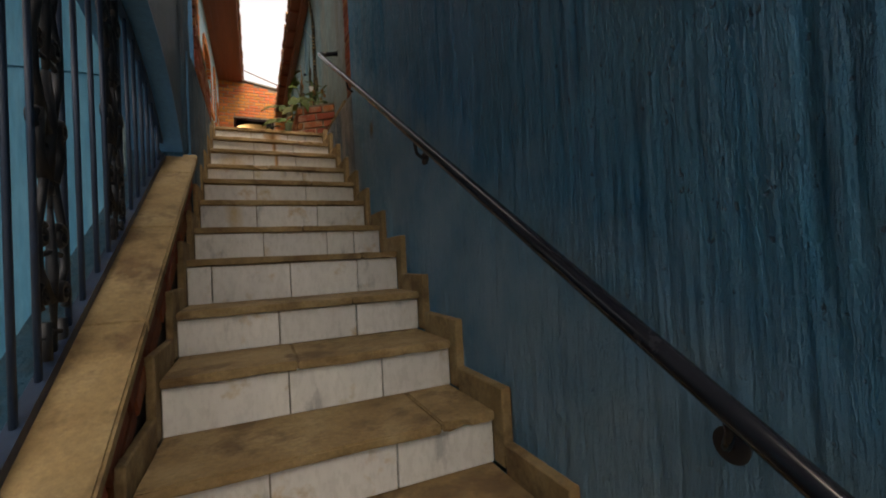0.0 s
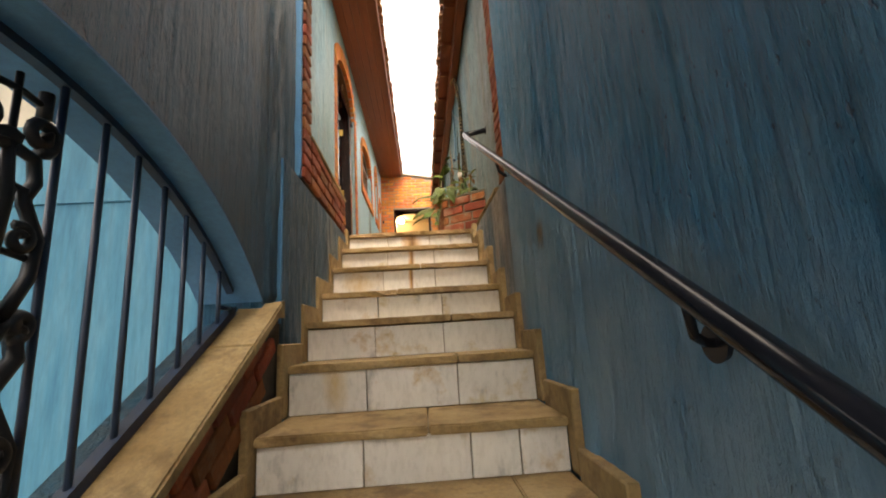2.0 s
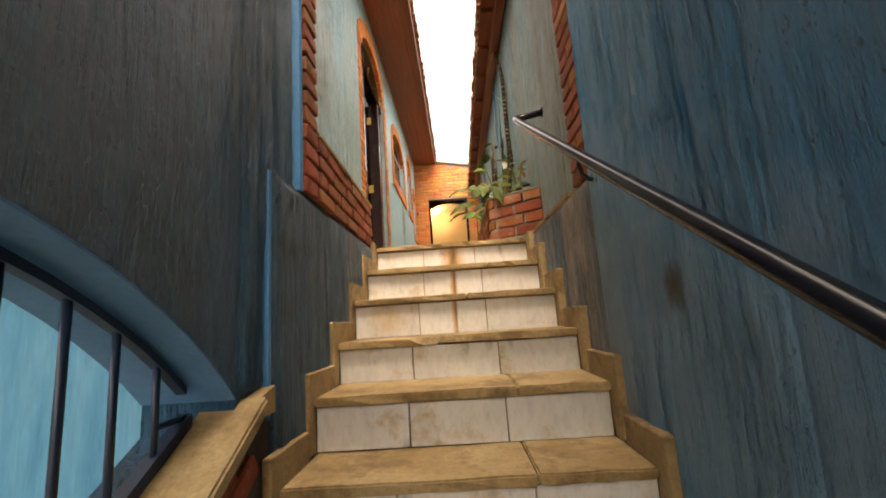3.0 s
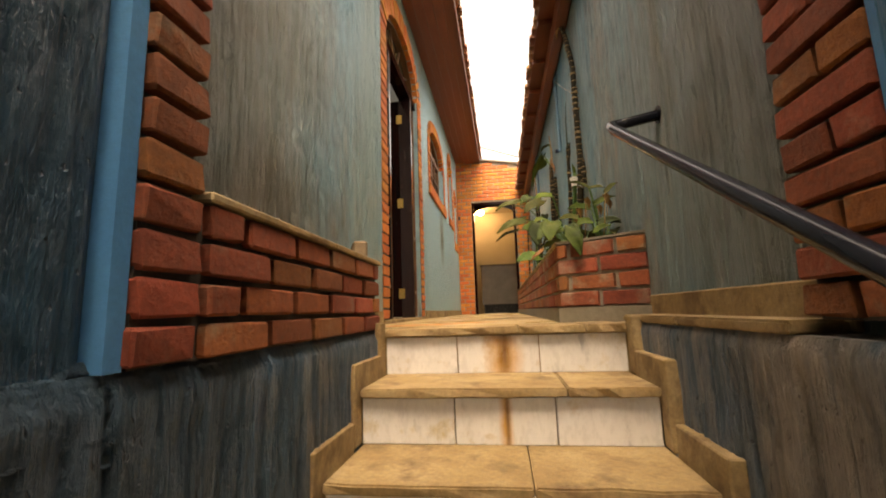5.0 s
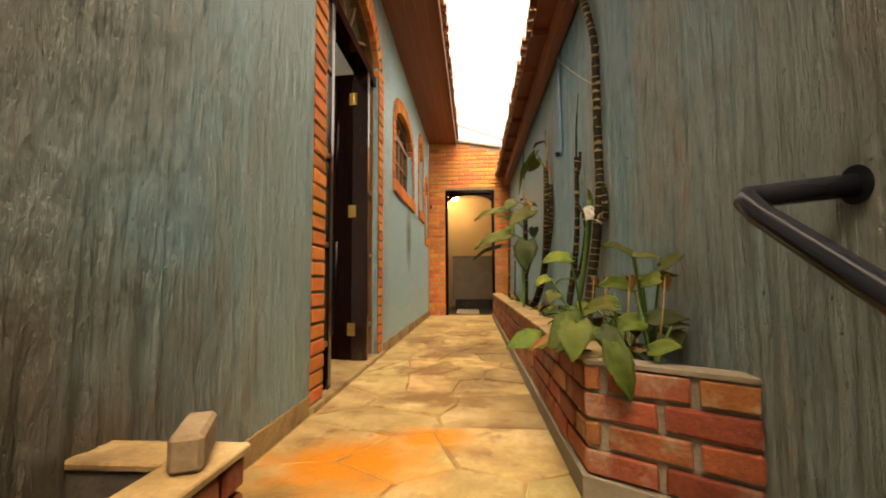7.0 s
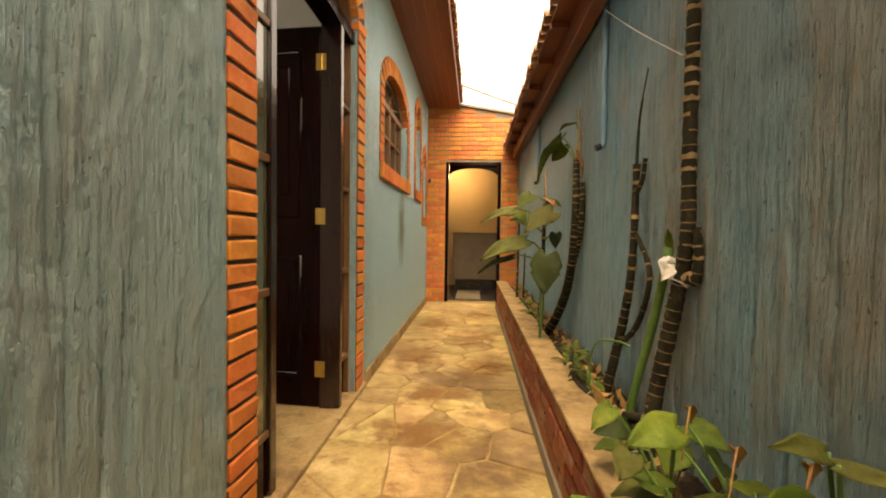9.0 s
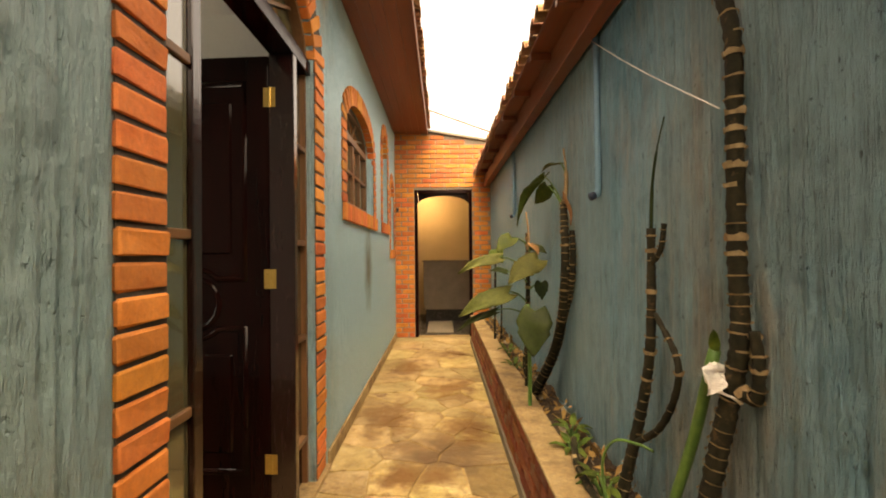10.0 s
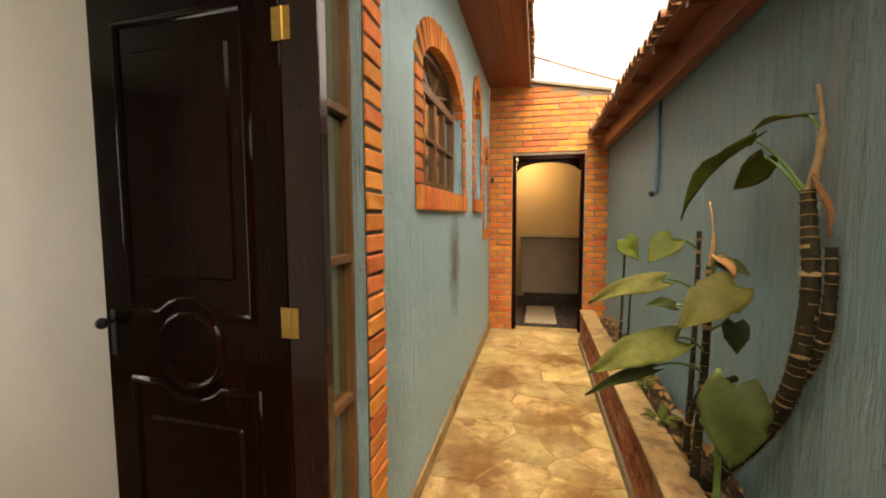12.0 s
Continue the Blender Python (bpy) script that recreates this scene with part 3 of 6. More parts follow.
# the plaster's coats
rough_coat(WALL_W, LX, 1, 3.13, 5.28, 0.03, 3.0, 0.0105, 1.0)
rough_coat(WALL_E, RX, -1, 3.345, 7.2, 0.07, 2.29, 0.0075, 2.0)
rough_coat(WALL_E, RX, -1, 7.2, FAR - 0.005, 0.3, 2.29, 0.004, 5.0)
rough_coat(WALL_SE, SWALL, -1, 0.2, 2.3, -1.9, 2.4, 0.0032, 3.0)
rough_coat(WALL_SE, SWALL, -1, 2.3, 3.085, -1.2, 2.4, 0.0095, 3.0)
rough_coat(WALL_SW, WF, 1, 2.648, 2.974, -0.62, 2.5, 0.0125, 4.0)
rough_coat(DADO_W, SL, 1, 2.786, 4.17, -1.1, -0.012, 0.0105, 6.0)
rough_coat(DADO_E, SWALL, -1, 3.096, 4.3, -0.9, 0.002, 0.0085, 7.0)
# rough trowelled hump on top of the dado
bm = bmesh.new()
grid = []
for j in range(25):
    u = j / 24
    grid.append([bm.verts.new((SL + 0.009 - 0.03 * u ** 3 + 0.010 * noise.noise((y * 14, u * 22, 2)) + 0.008 * noise.noise((y * 30, u * 50, 5)), y,
                               -0.11 + 0.13 * u + 0.007 * noise.noise((y * 9, u * 16, 7)))) for y in np.linspace(2.786, 3.03, 40)])
for r0, r1 in zip(grid, grid[1:]):
    for k in range(39):
        bm.faces.new((r0[k], r0[k + 1], r1[k + 1], r1[k]))
hump = make("plaster_hump", bm, M_DADO, DADO_W, True)

# ---- the stairs ----
STAIRS = thing("staircase", "steep outdoor staircase with white marble risers and worn yellow sandstone treads", "staircase")
bm = bmesh.new()
outline = [(4.3, GROUND - 0.1), (4.3, -0.031)]
for k, (y, z) in enumerate(STEPS):
    zn = STEPS[k + 1][1] - 0.031 if k + 1 < len(STEPS) else GROUND - 0.1
    outline += [(y + 0.031, z - 0.031), (y + 0.031, zn)]
prism(bm, outline[:-1] + [(outline[-1][0], GROUND - 0.1)], "x", SL + 0.003, SR - 0.026)
part("core", bm, M_CEMENT, STAIRS)
JOINTS = [(0.31, 0.652), (0.33, 0.67), (0.32, 0.655), (0.31, 0.67), (0.32, 0.65), (0.31, 0.68), (0.335, 0.68, 0.84), (0.10, 0.445, 0.78), (0.37, 0.70),
          (0.38, 0.715), (0.30, 0.66), (0.36, 0.69), (0.32, 0.64), (0.34, 0.68)]     # riser tiles, as shares of the width
rr = random.Random(5)
TX0 = -0.277
for k, (y, z) in enumerate(STEPS):
    zlow = STEPS[k + 1][1] if k + 1 < len(STEPS) else GROUND
    yback = STEPS[k - 1][0] + 0.03 if k else 4.46
    TX1, sw = 0.690 - 0.028 * max(0.0, min(y - 2.46, 1.42)), SWALL(y)
    # tread stones with a worn nosing
    cuts = [TX0] + sorted(rr.sample([0.0, 0.12, 0.25, 0.38, 0.5], 2 if k == 0 else 1)) + [TX1]
    for a, b in zip(cuts, cuts[1:]):
        bm = bmesh.new()
        lift = rr.uniform(-0.003, 0.003)
        box(bm, a + 0.0015, y - 0.012 + rr.uniform(-0.005, 0.004), z - 0.030 + lift, b - 0.0015, yback, z + lift)
        bmesh.ops.subdivide_edges(bm, edges=[e for e in bm.edges if abs(e.verts[0].co.x - e.verts[1].co.x) > 0.1], cuts=6)
        for v in bm.verts:
            if v.co.y < y + 0.03:
                v.co.y += rr.uniform(-0.004, 0.004)
                v.co.z += rr.uniform(-0.002, 0.002)
        bmesh.ops.bevel(bm, geom=[e for e in bm.edges if e.is_boundary or e.calc_face_angle(0) > 0.7], offset=0.005, segments=2, affect="EDGES")
        part("tread", bm, M_STONE, STAIRS)
    # marble riser tiles
    cuts = [TX0] + [TX0 + (TX1 - TX0) * f for f in JOINTS[k]] + [TX1]
    for a, b in zip(cuts, cuts[1:]):
        bm = bmesh.new()
        box(bm, a + 0.002, y + 0.012 + rr.uniform(-0.001, 0.001), zlow + 0.001, b - 0.002, y + 0.03, z - 0.033, 0.002)
        part("riser_tile", bm, M_MARBLE, STAIRS)
    # stepped skirting on both sides
    if k:
        yb = STEPS[k - 1][0]
        poly = [(y - 0.05, zlow + 0.0), (y - 0.05, z + 0.082), (yb - 0.053, z + 0.082), (yb - 0.053, z - 0.03), (y + 0.02, z - 0.03), (y + 0.02, zlow)]
        for x0, x1 in ((SL + 0.001, TX0 - 0.002), (TX1 + 0.002, sw - 0.001)):
            if k < 14:
                bm = bmesh.new()
                prism(bm, poly, "x", x0, x1)
                bmesh.ops.bevel(bm, geom=bm.edges[:], offset=0.004, segments=1, affect="EDGES")
                part("skirting", bm, M_STONE, STAIRS)
    else:
        for x0, x1 in ((SL + 0.001, TX0 - 0.002), (TX1 + 0.002, sw - 0.001)):
            bm = bmesh.new()
            box(bm, x0, y - 0.06, zlow, x1, y + 0.01, 0.03, 0.004)
            part("skirting", bm, M_STONE, STAIRS)

bm = bmesh.new()
box(bm, 0.654, 4.192, -0.03, SWALL(4.3) - 0.001, 4.335, 0.0035, 0.003)
part("skirting", bm, M_STONE, STAIRS)

# ---- raking balustrade: brick side and stone coping ----
BAL = thing("balustrade", "low raking brick parapet with a worn cream stone coping", "balustrade")
bm = bmesh.new()
ya, yb = -0.6, 2.79
prism(bm, [(ya, -2.6), (yb, -2.6), (yb, CAP(yb) - 0.045), (ya, CAP(ya) - 0.045)], "x", WF + 0.001, SL - 0.012)
part("core", bm, M_MORTAR, BAL)
y = ya
k = 0
while y < 2.60:
    l = rr.uniform(0.42, 0.6)
    e = min(y + l, 2.68)
    bm = bmesh.new()
    prism(bm, [(y + 0.001, CAP(y) - 0.042), (e - 0.001, CAP(e) - 0.042), (e - 0.001, CAP(e)), (y + 0.001, CAP(y))], "x", WF - 0.09, SL + 0.036)
    bmesh.ops.bevel(bm, geom=bm.edges[:], offset=0.006, segments=2, affect="EDGES")
    part("coping", bm, M_STONE, BAL)
    y = e
bm = bmesh.new()
prism(bm, [(2.682, CAP(2.67) - 0.05), (2.775, CAP(2.67) - 0.05), (2.775, CAP(2.70)), (2.682, CAP(2.67))], "x", WF + 0.002, SL + 0.01)
part("end_stone", bm, M_STONE, BAL)
slope = math.atan(0.585)
for row in range(3):
    y = 0.3 + 0.1 * (row % 2)
    while y < 2.72 - 0.04 * row:
        c = y + 0.095
        zc = CAP(c) - 0.085 - 0.075 * row
        if c < 2.68:
            brick(BAL, M_BRICK, pose(SL - 0.02, c, zc, 0, 0, 0) @ Matrix.Rotation(slope, 4, "X") @ pose(0, 0, 0, 0, 0, 90), (0.19, 0.05, 0.062))
        y += 0.176

# ---- low brick wall and brick pilaster on the left ----
LOW = thing("low_brick_wall", "low red brick trough wall with a thin stone cap", "brick wall")
bm = bmesh.new()
prism(bm, [(SL - 0.09, 3.01), (SL + 0.006, 3.01), (SL - 0.014, 4.18), (SL - 0.09, 4.18)], "z", 0.001, 0.262)
box(bm, LX + 0.002, 4.09, 0.001, SL - 0.092, 4.18, 0.262)
part("mortar", bm, M_MORTAR, LOW)
for row in range(4):
    z = 0.032 + 0.0665 * row
    y = 3.132 - (0.1 if row % 2 else 0.0)
    while y < 4.17:
        a, b = max(y, 3.132), min(y + 0.205, 4.188)
        if b - a > 0.04:
            brick(LOW, M_BRICK, pose(SL - 0.036 + 0.019 * (4.18 - (a + b) / 2) + rr.uniform(-0.003, 0.003), (a + b) / 2, z, rr.uniform(-1, 1), 0, 91.1), (round((b - a - 0.014) / 0.01) * 0.01, 0.08, 0.054))
        y += 0.215
for a, b in ((3.132, 3.70), (3.702, 4.198)):
    bm = bmesh.new()
    prism(bm, [(SL - 0.10, a), (SL + 0.008 + 0.019 * (4.18 - a), a), (SL + 0.008 + 0.019 * (4.18 - b), b), (SL - 0.10, b)], "z", 0.263, 0.281)
    bmesh.ops.bevel(bm, geom=bm.edges[:], offset=0.004, segments=1, affect="EDGES")
    part("cap", bm, M_STONE, LOW)
bm = bmesh.new()
box(bm, LX + 0.002, 4.085, 0.263, SL - 0.102, 4.196, 0.280, 0.004)
part("cap", bm, M_STONE, LOW)
# rough plaster fillet at the back of the trough
bm = bmesh.new()
n = 40
rows_ = []
for i in range(n + 1):
    y = 3.2 + 0.82 * i / n
    h = 0.24 - 0.15 * (i / n) + rr.uniform(-0.022, 0.022)
    rows_.append([bm.verts.new((LX + 0.002, y, h + 0.03)), bm.verts.new((LX + 0.05 + rr.uniform(-0.015, 0.015), y, h - 0.01)), bm.verts.new((LX + 0.12 + rr.uniform(-0.02, 0.02), y, h - 0.05)), bm.verts.new((LX + 0.16, y, 0.001)), bm.verts.new((LX + 0.002, y, 0.001))])
for p, q in zip(rows_, rows_[1:]):
    for k in range(5):
        bm.faces.new((p[k], q[k], q[(k + 1) % 5], p[(k + 1) % 5]))
bm.faces.new(rows_[0])
bm.faces.new(rows_[-1][::-1])
tagged(make("plaster_rubble", bm, M_RUBBLE), "rough grey plaster rubble heaped against the house wall", "rubble")
bm = bmesh.new()
box(bm, -0.028, -0.075, 0, 0.028, 0.075, 0.066, 0.008)
blk = tagged(make("stone_block", bm, M_BLOCK), "small weathered brown stone block lying on the wall cap", "block")
blk.matrix_basis = pose(SL - 0.058, 4.11, 0.2815, 0, 0, 24)
PIL = thing("brick_pilaster", "tall pilaster of red bricks with dark raked joints", "pilaster", "brick pilasters")
bm = bmesh.new()
box(bm, -0.60, 3.006, 0.001, SL - 0.006, 3.124, 2.6)
part("mortar", bm, M_MORTAR, PIL)
for row in range(38):
    z = 0.032 + 0.0665 * row
    o = rr.uniform(-0.006, 0.006)
    brick(PIL, M_BRICK, pose(SL - 0.028, 3.064 + o, z, rr.uniform(-1.5, 1.5), 0, 90), (0.116, 0.10, 0.054))
PIL2 = thing("brick_pilaster", "tall pilaster of red bricks with dark raked joints", "pilaster", "brick pilasters")
bm = bmesh.new()
box(bm, SR + 0.03, 3.122, 0.031, SR + 0.19, 3.325, 2.6)
part("mortar", bm, M_MORTAR, PIL2)
for row in range(39):
    z = 0.064 + 0.0645 * row
    cuts = ((3.122, 3.335),) if row % 2 else ((3.122, 3.215), (3.223, 3.335))
    for a, b in cuts:
        brick(PIL2, M_BRICK, pose(SR + 0.052, (a + b) / 2 + rr.uniform(-0.004, 0.004), z, 0, 0, 90), (b - a - 0.006, 0.09, 0.054))

# ---- ledge on the right ----
LEDGE = thing("stone_ledge", "worn yellow stone ledge with an upstand beside the top steps", "ledge")
for a, b in ((3.338, 3.80), (3.803, 4.34)):
    bm = bmesh.new()
    prism(bm, [(SWALL(a) - 0.012, a), (SWALL(b) - 0.008, b), (RX - 0.022, b), (RX - 0.022, a)], "z", 0.005, 0.031)
    bmesh.ops.bevel(bm, geom=bm.edges[:], offset=0.006, segments=2, affect="EDGES")
    part("slab", bm, M_STONE, LEDGE)
    bm = bmesh.new()
    box(bm, RX - 0.02, a, 0.005, RX - 0.001, b + 0.02, 0.106, 0.004)
    part("upstand", bm, M_STONE, LEDGE)

# ---- handrail ----
RAIL = thing("handrail", "dark painted pipe handrail with a worn shiny top", "handrail")
RZ = lambda y: 0.764 + 0.611 * (y - 4.15)
bm = bmesh.new()
tube(bm, [(0.648, y, RZ(y)) for y in np.linspace(-0.6, 4.075, 24)] + [(0.648, 4.11, 0.748), (0.66, 4.124, 0.757), (0.695, 4.122, 0.76), (0.81, 4.085, 0.768)], 0.0205, 14)
part("pipe", bm, M_RAIL, RAIL, smooth=True)
bm = bmesh.new()
bmesh.ops.create_cone(bm, cap_ends=True, segments=20, radius1=0.034, radius2=0.03, depth=0.012, matrix=pose(RX - 0.007, 4.083, 0.768, 0, 90, 0))
part("flange", bm, M_RAIL, RAIL)
for y in (0.45, 1.72, 3.02):
    z = RZ(y)
    bm = bmesh.new()
    tube(bm, [(0.648, y - 0.03, z - 0.03), (0.648, y - 0.035, z - 0.055), (0.66, y - 0.02, z - 0.085), (0.69, y, z - 0.098), (SR - 0.004, y + 0.0, z - 0.10)], 0.008, 8)
    br = part("bracket", bm, M_RAIL, RAIL, smooth=True)
    bm = bmesh.new()
    bmesh.ops.create_cone(bm, cap_ends=True, segments=20, radius1=0.031, radius2=0.027, depth=0.012, matrix=pose(SR - 0.007, y, z - 0.10, 0, 90, 0))
    part("flange", bm, M_RAIL, br)

# ---- wrought-iron grille in the arched opening ----
GX = -0.425
GR = thing("window_grille", "black wrought-iron grille with scrollwork panels in the arched opening", "grille")
top = lambda y: ARCHZ(y) - 0.032
bm = bmesh.new()
prism(bm, [(0.32, CAP(0.32) + 0.001), (2.60, CAP(2.60) + 0.001), (2.60, CAP(2.60) + 0.03), (0.32, CAP(0.32) + 0.03)], "x", GX - 0.015, GX + 0.015)
part("bottom_rail", bm, M_IRONB, GR)
bm = bmesh.new()
pts = [y for y in AYS if 0.32 < y < 2.62]
for a, b in zip(pts, pts[1:]):
    prism(bm, [(a, top(a)), (b, top(b)), (b, top(b) + 0.018), (a, top(a) + 0.018)], "x", GX - 0.012, GX + 0.012)
weld(bm)
part("arch_rail", bm, M_IRONB, GR)
PANELS = [(1.66, 1.84), (1.165, 1.33), (0.65, 0.82)]
for y in [2.50, 2.39, 2.285, 2.175, 2.063, 1.952, 1.84, 1.66, 1.55, 1.427, 1.33, 1.165, 1.06, 0.96, 0.82, 0.65, 0.55, 0.45]:
    bm = bmesh.new()
    tube(bm, [(GX, y, CAP(y) + 0.02), (GX, y, top(y) + 0.01)], 0.0075, 8)
    part("bar", bm, M_IRONB, GR, smooth=True)

bm = bmesh.new()
tube(bm, [(GX, 2.50, -0.648), (GX, 2.605, -0.648)], 0.0075, 8)
part("short_bar", bm, M_IRONB, GR, smooth=True)
bm = bmesh.new()
tube(bm, [(GX, 2.59, CAP(2.59) + 0.02), (GX, 2.59, -0.64)], 0.0075, 8)
part("bar", bm, M_IRONB, GR, smooth=True)


def scroll(bm, y, z, r, start, turns, side, rad=0.006):
    """A flat spiral in the grille's plane; side: 1 or -1 mirrors it."""
    pts, radii = [], []
    n = 18
    for i in range(n):
        u = i / (n - 1)
        a = start + turns * 2 * math.pi * u
        q = r * (1 - 0.72 * u)
        pts.append((GX + 0.004 * side, y + side * q * math.cos(a), z + q * math.sin(a)))
        radii.append(rad * (1.25 if u > 0.9 else 1))
    tube(bm, pts, radii, 6)


for y0, y1 in PANELS:
    c, w = (y0 + y1) / 2, y1 - y0
    zb, zt = CAP(c) + 0.035, top(c) - 0.035
    h = zt - zb
    orn = bmesh.new()
    Z = lambda f: zb + h * f
    for s in (1, -1):
        tube(orn, [(GX, c + s * w * 0.26, Z(0.0) - 0.02), (GX, c + s * w * 0.26, Z(0.06))], 0.012, 8)
        scroll(orn, c + s * w * 0.24, Z(0.115), w * 0.19, -1.2, 1.3, s, 0.009)
        scroll(orn, c + s * w * 0.22, Z(0.24), w * 0.17, 2.2, -1.3, s, 0.009)
        tube(orn, [(GX, c + s * w * 0.05, Z(0.10)), (GX, c + s * w * 0.40, Z(0.17)), (GX, c + s * w * 0.42, Z(0.25)), (GX, c + s * w * 0.22, Z(0.33)), (GX, c + s * w * 0.16, Z(0.36))], 0.0101, 6)
        tube(orn, [(GX, c + s * w * 0.12, Z(0.36)), (GX, c + s * w * 0.34, Z(0.42)), (GX, c + s * w * 0.26, Z(0.50)), (GX, c + s * w * 0.08, Z(0.46))], 0.0145, 6)
        scroll(orn, c + s * w * 0.30, Z(0.485), w * 0.13, -2.0, 1.2, s, 0.012)
        tube(orn, [(GX, c + s * w * 0.16, Z(0.50)), (GX, c + s * w * 0.36, Z(0.58)), (GX, c + s * w * 0.40, Z(0.66)), (GX, c + s * w * 0.22, Z(0.73)), (GX, c + s * w * 0.18, Z(0.76))], 0.0116, 6)
        scroll(orn, c + s * w * 0.20, Z(0.655), w * 0.14, 2.0, -1.2, s, 0.009)
        tube(orn, [(GX, c + s * w * 0.20, Z(0.74)), (GX, c + s * w * 0.30, Z(0.78)), (GX, c + s * w * 0.26, Z(0.83)), (GX, c + s * w * 0.05, Z(0.84))], 0.0116, 6)
        scroll(orn, c + s * w * 0.27, Z(0.885), w * 0.18, -1.6, 1.4, s, 0.012)
        tube(orn, [(GX, c + s * w * 0.30, Z(0.93)), (GX, c + s * w * 0.30, Z(0.99))], 0.012, 8)
    tube(orn, [(GX, c, Z(0.0) - 0.01), (GX, c, Z(1.0))], 0.006, 8)
    for f, e in ((0.03, 0.34), (0.20, 0.30), (0.355, 0.2), (0.49, 0.34), (0.62, 0.3), (0.755, 0.24), (0.955, 0.34)):
        tube(orn, [(GX, c - e * w, Z(f)), (GX, c, Z(f) + 0.008), (GX, c + e * w, Z(f))], 0.0065, 6)
    for f0, f1, r in ((0.05, 0.30, 0.006), (0.36, 0.60, 0.009), (0.60, 0.86, 0.007)):
        tube(orn, [(GX, c, Z(f0)), (GX, c, Z((f0 + f1) / 2)), (GX, c, Z(f1))], [r, r * 2.2, r], 8)
    for f in (0.34, 0.43, 0.52, 0.75, 0.86):
        bmesh.ops.create_icosphere(orn, subdivisions=1, radius=w * 0.12, matrix=Matrix.Translation((GX, c, Z(f))) @ Matrix.Diagonal((0.5, 1.2, 0.9, 1)))
    part("scrollwork", orn, M_IRON, GR, "ornate black cast scrollwork panel", smooth=True)

# ---- passage: skirting, flagstones ----
for y0, y1 in ((4.17, 5.26), (6.9, FAR)):
    bm = bmesh.new()
    box(bm, LX + 0.001, y0, -0.01, LX + 0.018, y1, 0.085, 0.004)
    structure(make("baseboard", bm, M_STONE), "yellow stone skirting along the house wall", "skirting")
bm = bmesh.new()
box(bm, LX - 0.40, 5.28, -0.01, LX + 0.03, 6.88, 0.024, 0.004)
structure(make("trim_threshold", bm, M_STONE), "worn yellow stone door threshold", "threshold")


def clipped(poly, p, q):
    """The part of the polygon nearer to p than to q."""
    mx, my, nx, ny = (p[0] + q[0]) / 2, (p[1] + q[1]) / 2, q[0] - p[0], q[1] - p[1]
    side = [(x - mx) * nx + (y - my) * ny for x, y in poly]
    out = []
    for i in range(len(poly)):
        j = (i + 1) % len(poly)
        if side[i] <= 0:
            out.append(poly[i])
        if (side[i] < 0) != (side[j] < 0):
            t = side[i] / (side[i] - side[j])
            out.append((poly[i][0] + t * (poly[j][0] - poly[i][0]), poly[i][1] + t * (poly[j][1] - poly[i][1])))
    return out


rf = random.Random(11)
FX0, FX1, FY0, FY1 = LX + 0.02, RX - 0.005, 4.465, FAR
seeds = []
y = FY0 + 0.05
while y < FY1:
    n = rf.choice((2, 3, 3)) if not 6.2 < y < 8.2 else rf.choice((3, 4))
    for i in range(n):
        seeds.append((FX0 + (i + rf.uniform(0.1, 0.9)) * 1.16 / n, y + rf.uniform(-0.13, 0.13)))
    y += rf.uniform(0.24, 0.40) * (0.75 if 6.2 < y < 8.2 else 1)
for p in seeds:
    poly = [(FX0, FY0), (FX1, FY0), (FX1, FY1), (FX0, FY1)]
    for q in seeds:
        if q != p and abs(q[0] - p[0]) + abs(q[1] - p[1]) < 1.6:
            poly = clipped(poly, p, q)
            if len(poly) < 3:
                break
    if len(poly) < 3:
        continue
    cx, cy = sum(a for a, _ in poly) / len(poly), sum(b for _, b in poly) / len(poly)
    if cx > 0.62:
        continue
    bm = bmesh.new()
    z = rf.uniform(-0.003, 0.003)
    pts = []
    for i, (a, b) in enumerate(poly):
        a2, b2 = poly[(i + 1) % len(poly)]
        for k in range(3):
            u = k / 3
            qx, qy = a + u * (a2 - a), b + u * (b2 - b)
            d = math.hypot(qx - cx, qy - cy) or 1
            s = 1 - (0.0015 + (rf.uniform(0, 0.009) if k else rf.uniform(0, 0.012))) / d
            pts.append((cx + (qx - cx) * s - cx, cy + (qy - cy) * s - cy))
    lo = [bm.verts.new((a, b, -0.03)) for a, b in pts]
    mid = [bm.verts.new((a, b, z - 0.0025)) for a, b in pts]
    hi = [bm.verts.new((a * 0.985, b * 0.985, z + rf.uniform(-0.001, 0.001))) for a, b in pts]
    n = len(pts)
    for i in range(n):
        j = (i + 1) % n
        bm.faces.new((lo[i], lo[j], mid[j], mid[i]))
        bm.faces.new((mid[i], mid[j], hi[j], hi[i]))
    bm.faces.new(hi)
    st = part("flagstone", bm, M_FLAG, FLOOR)
    st.location = (cx, cy, 0)

# ---- bricks of the end wall ----
for row in range(43):
    z = 0.0 + 0.036 + 0.0715 * row
    x = LX - (0.11 if row % 2 else 0.02)
    while x < RX:
        a, b = max(x, LX + 0.002), min(x + 0.205, RX - 0.002)
        for u, v in (((a, min(b, FD[0])), (max(a, FD[1]), b)) if z < FD[2] else ((a, b),)):
            if v - u > 0.035 and z + 0.035 < 3.04 - 0.17 * ((u + v) / 2 + 0.1):
                brick(WALL_N, M_BRICKOR, pose((u + v) / 2, FAR + 0.03 + rf.uniform(-0.003, 0.003), z), (round((v - u - 0.010) / 0.02) * 0.02, 0.055, 0.060))
        x += 0.215
bm = bmesh.new()
tz = lambda x: 3.052 - 0.17 * (x + 0.1)
prism(bm, [(LX, tz(LX)), (RX, tz(RX)), (RX, tz(RX) + 0.03), (LX, tz(LX) + 0.03)], "y", FAR - 0.03, FAR + 0.22)
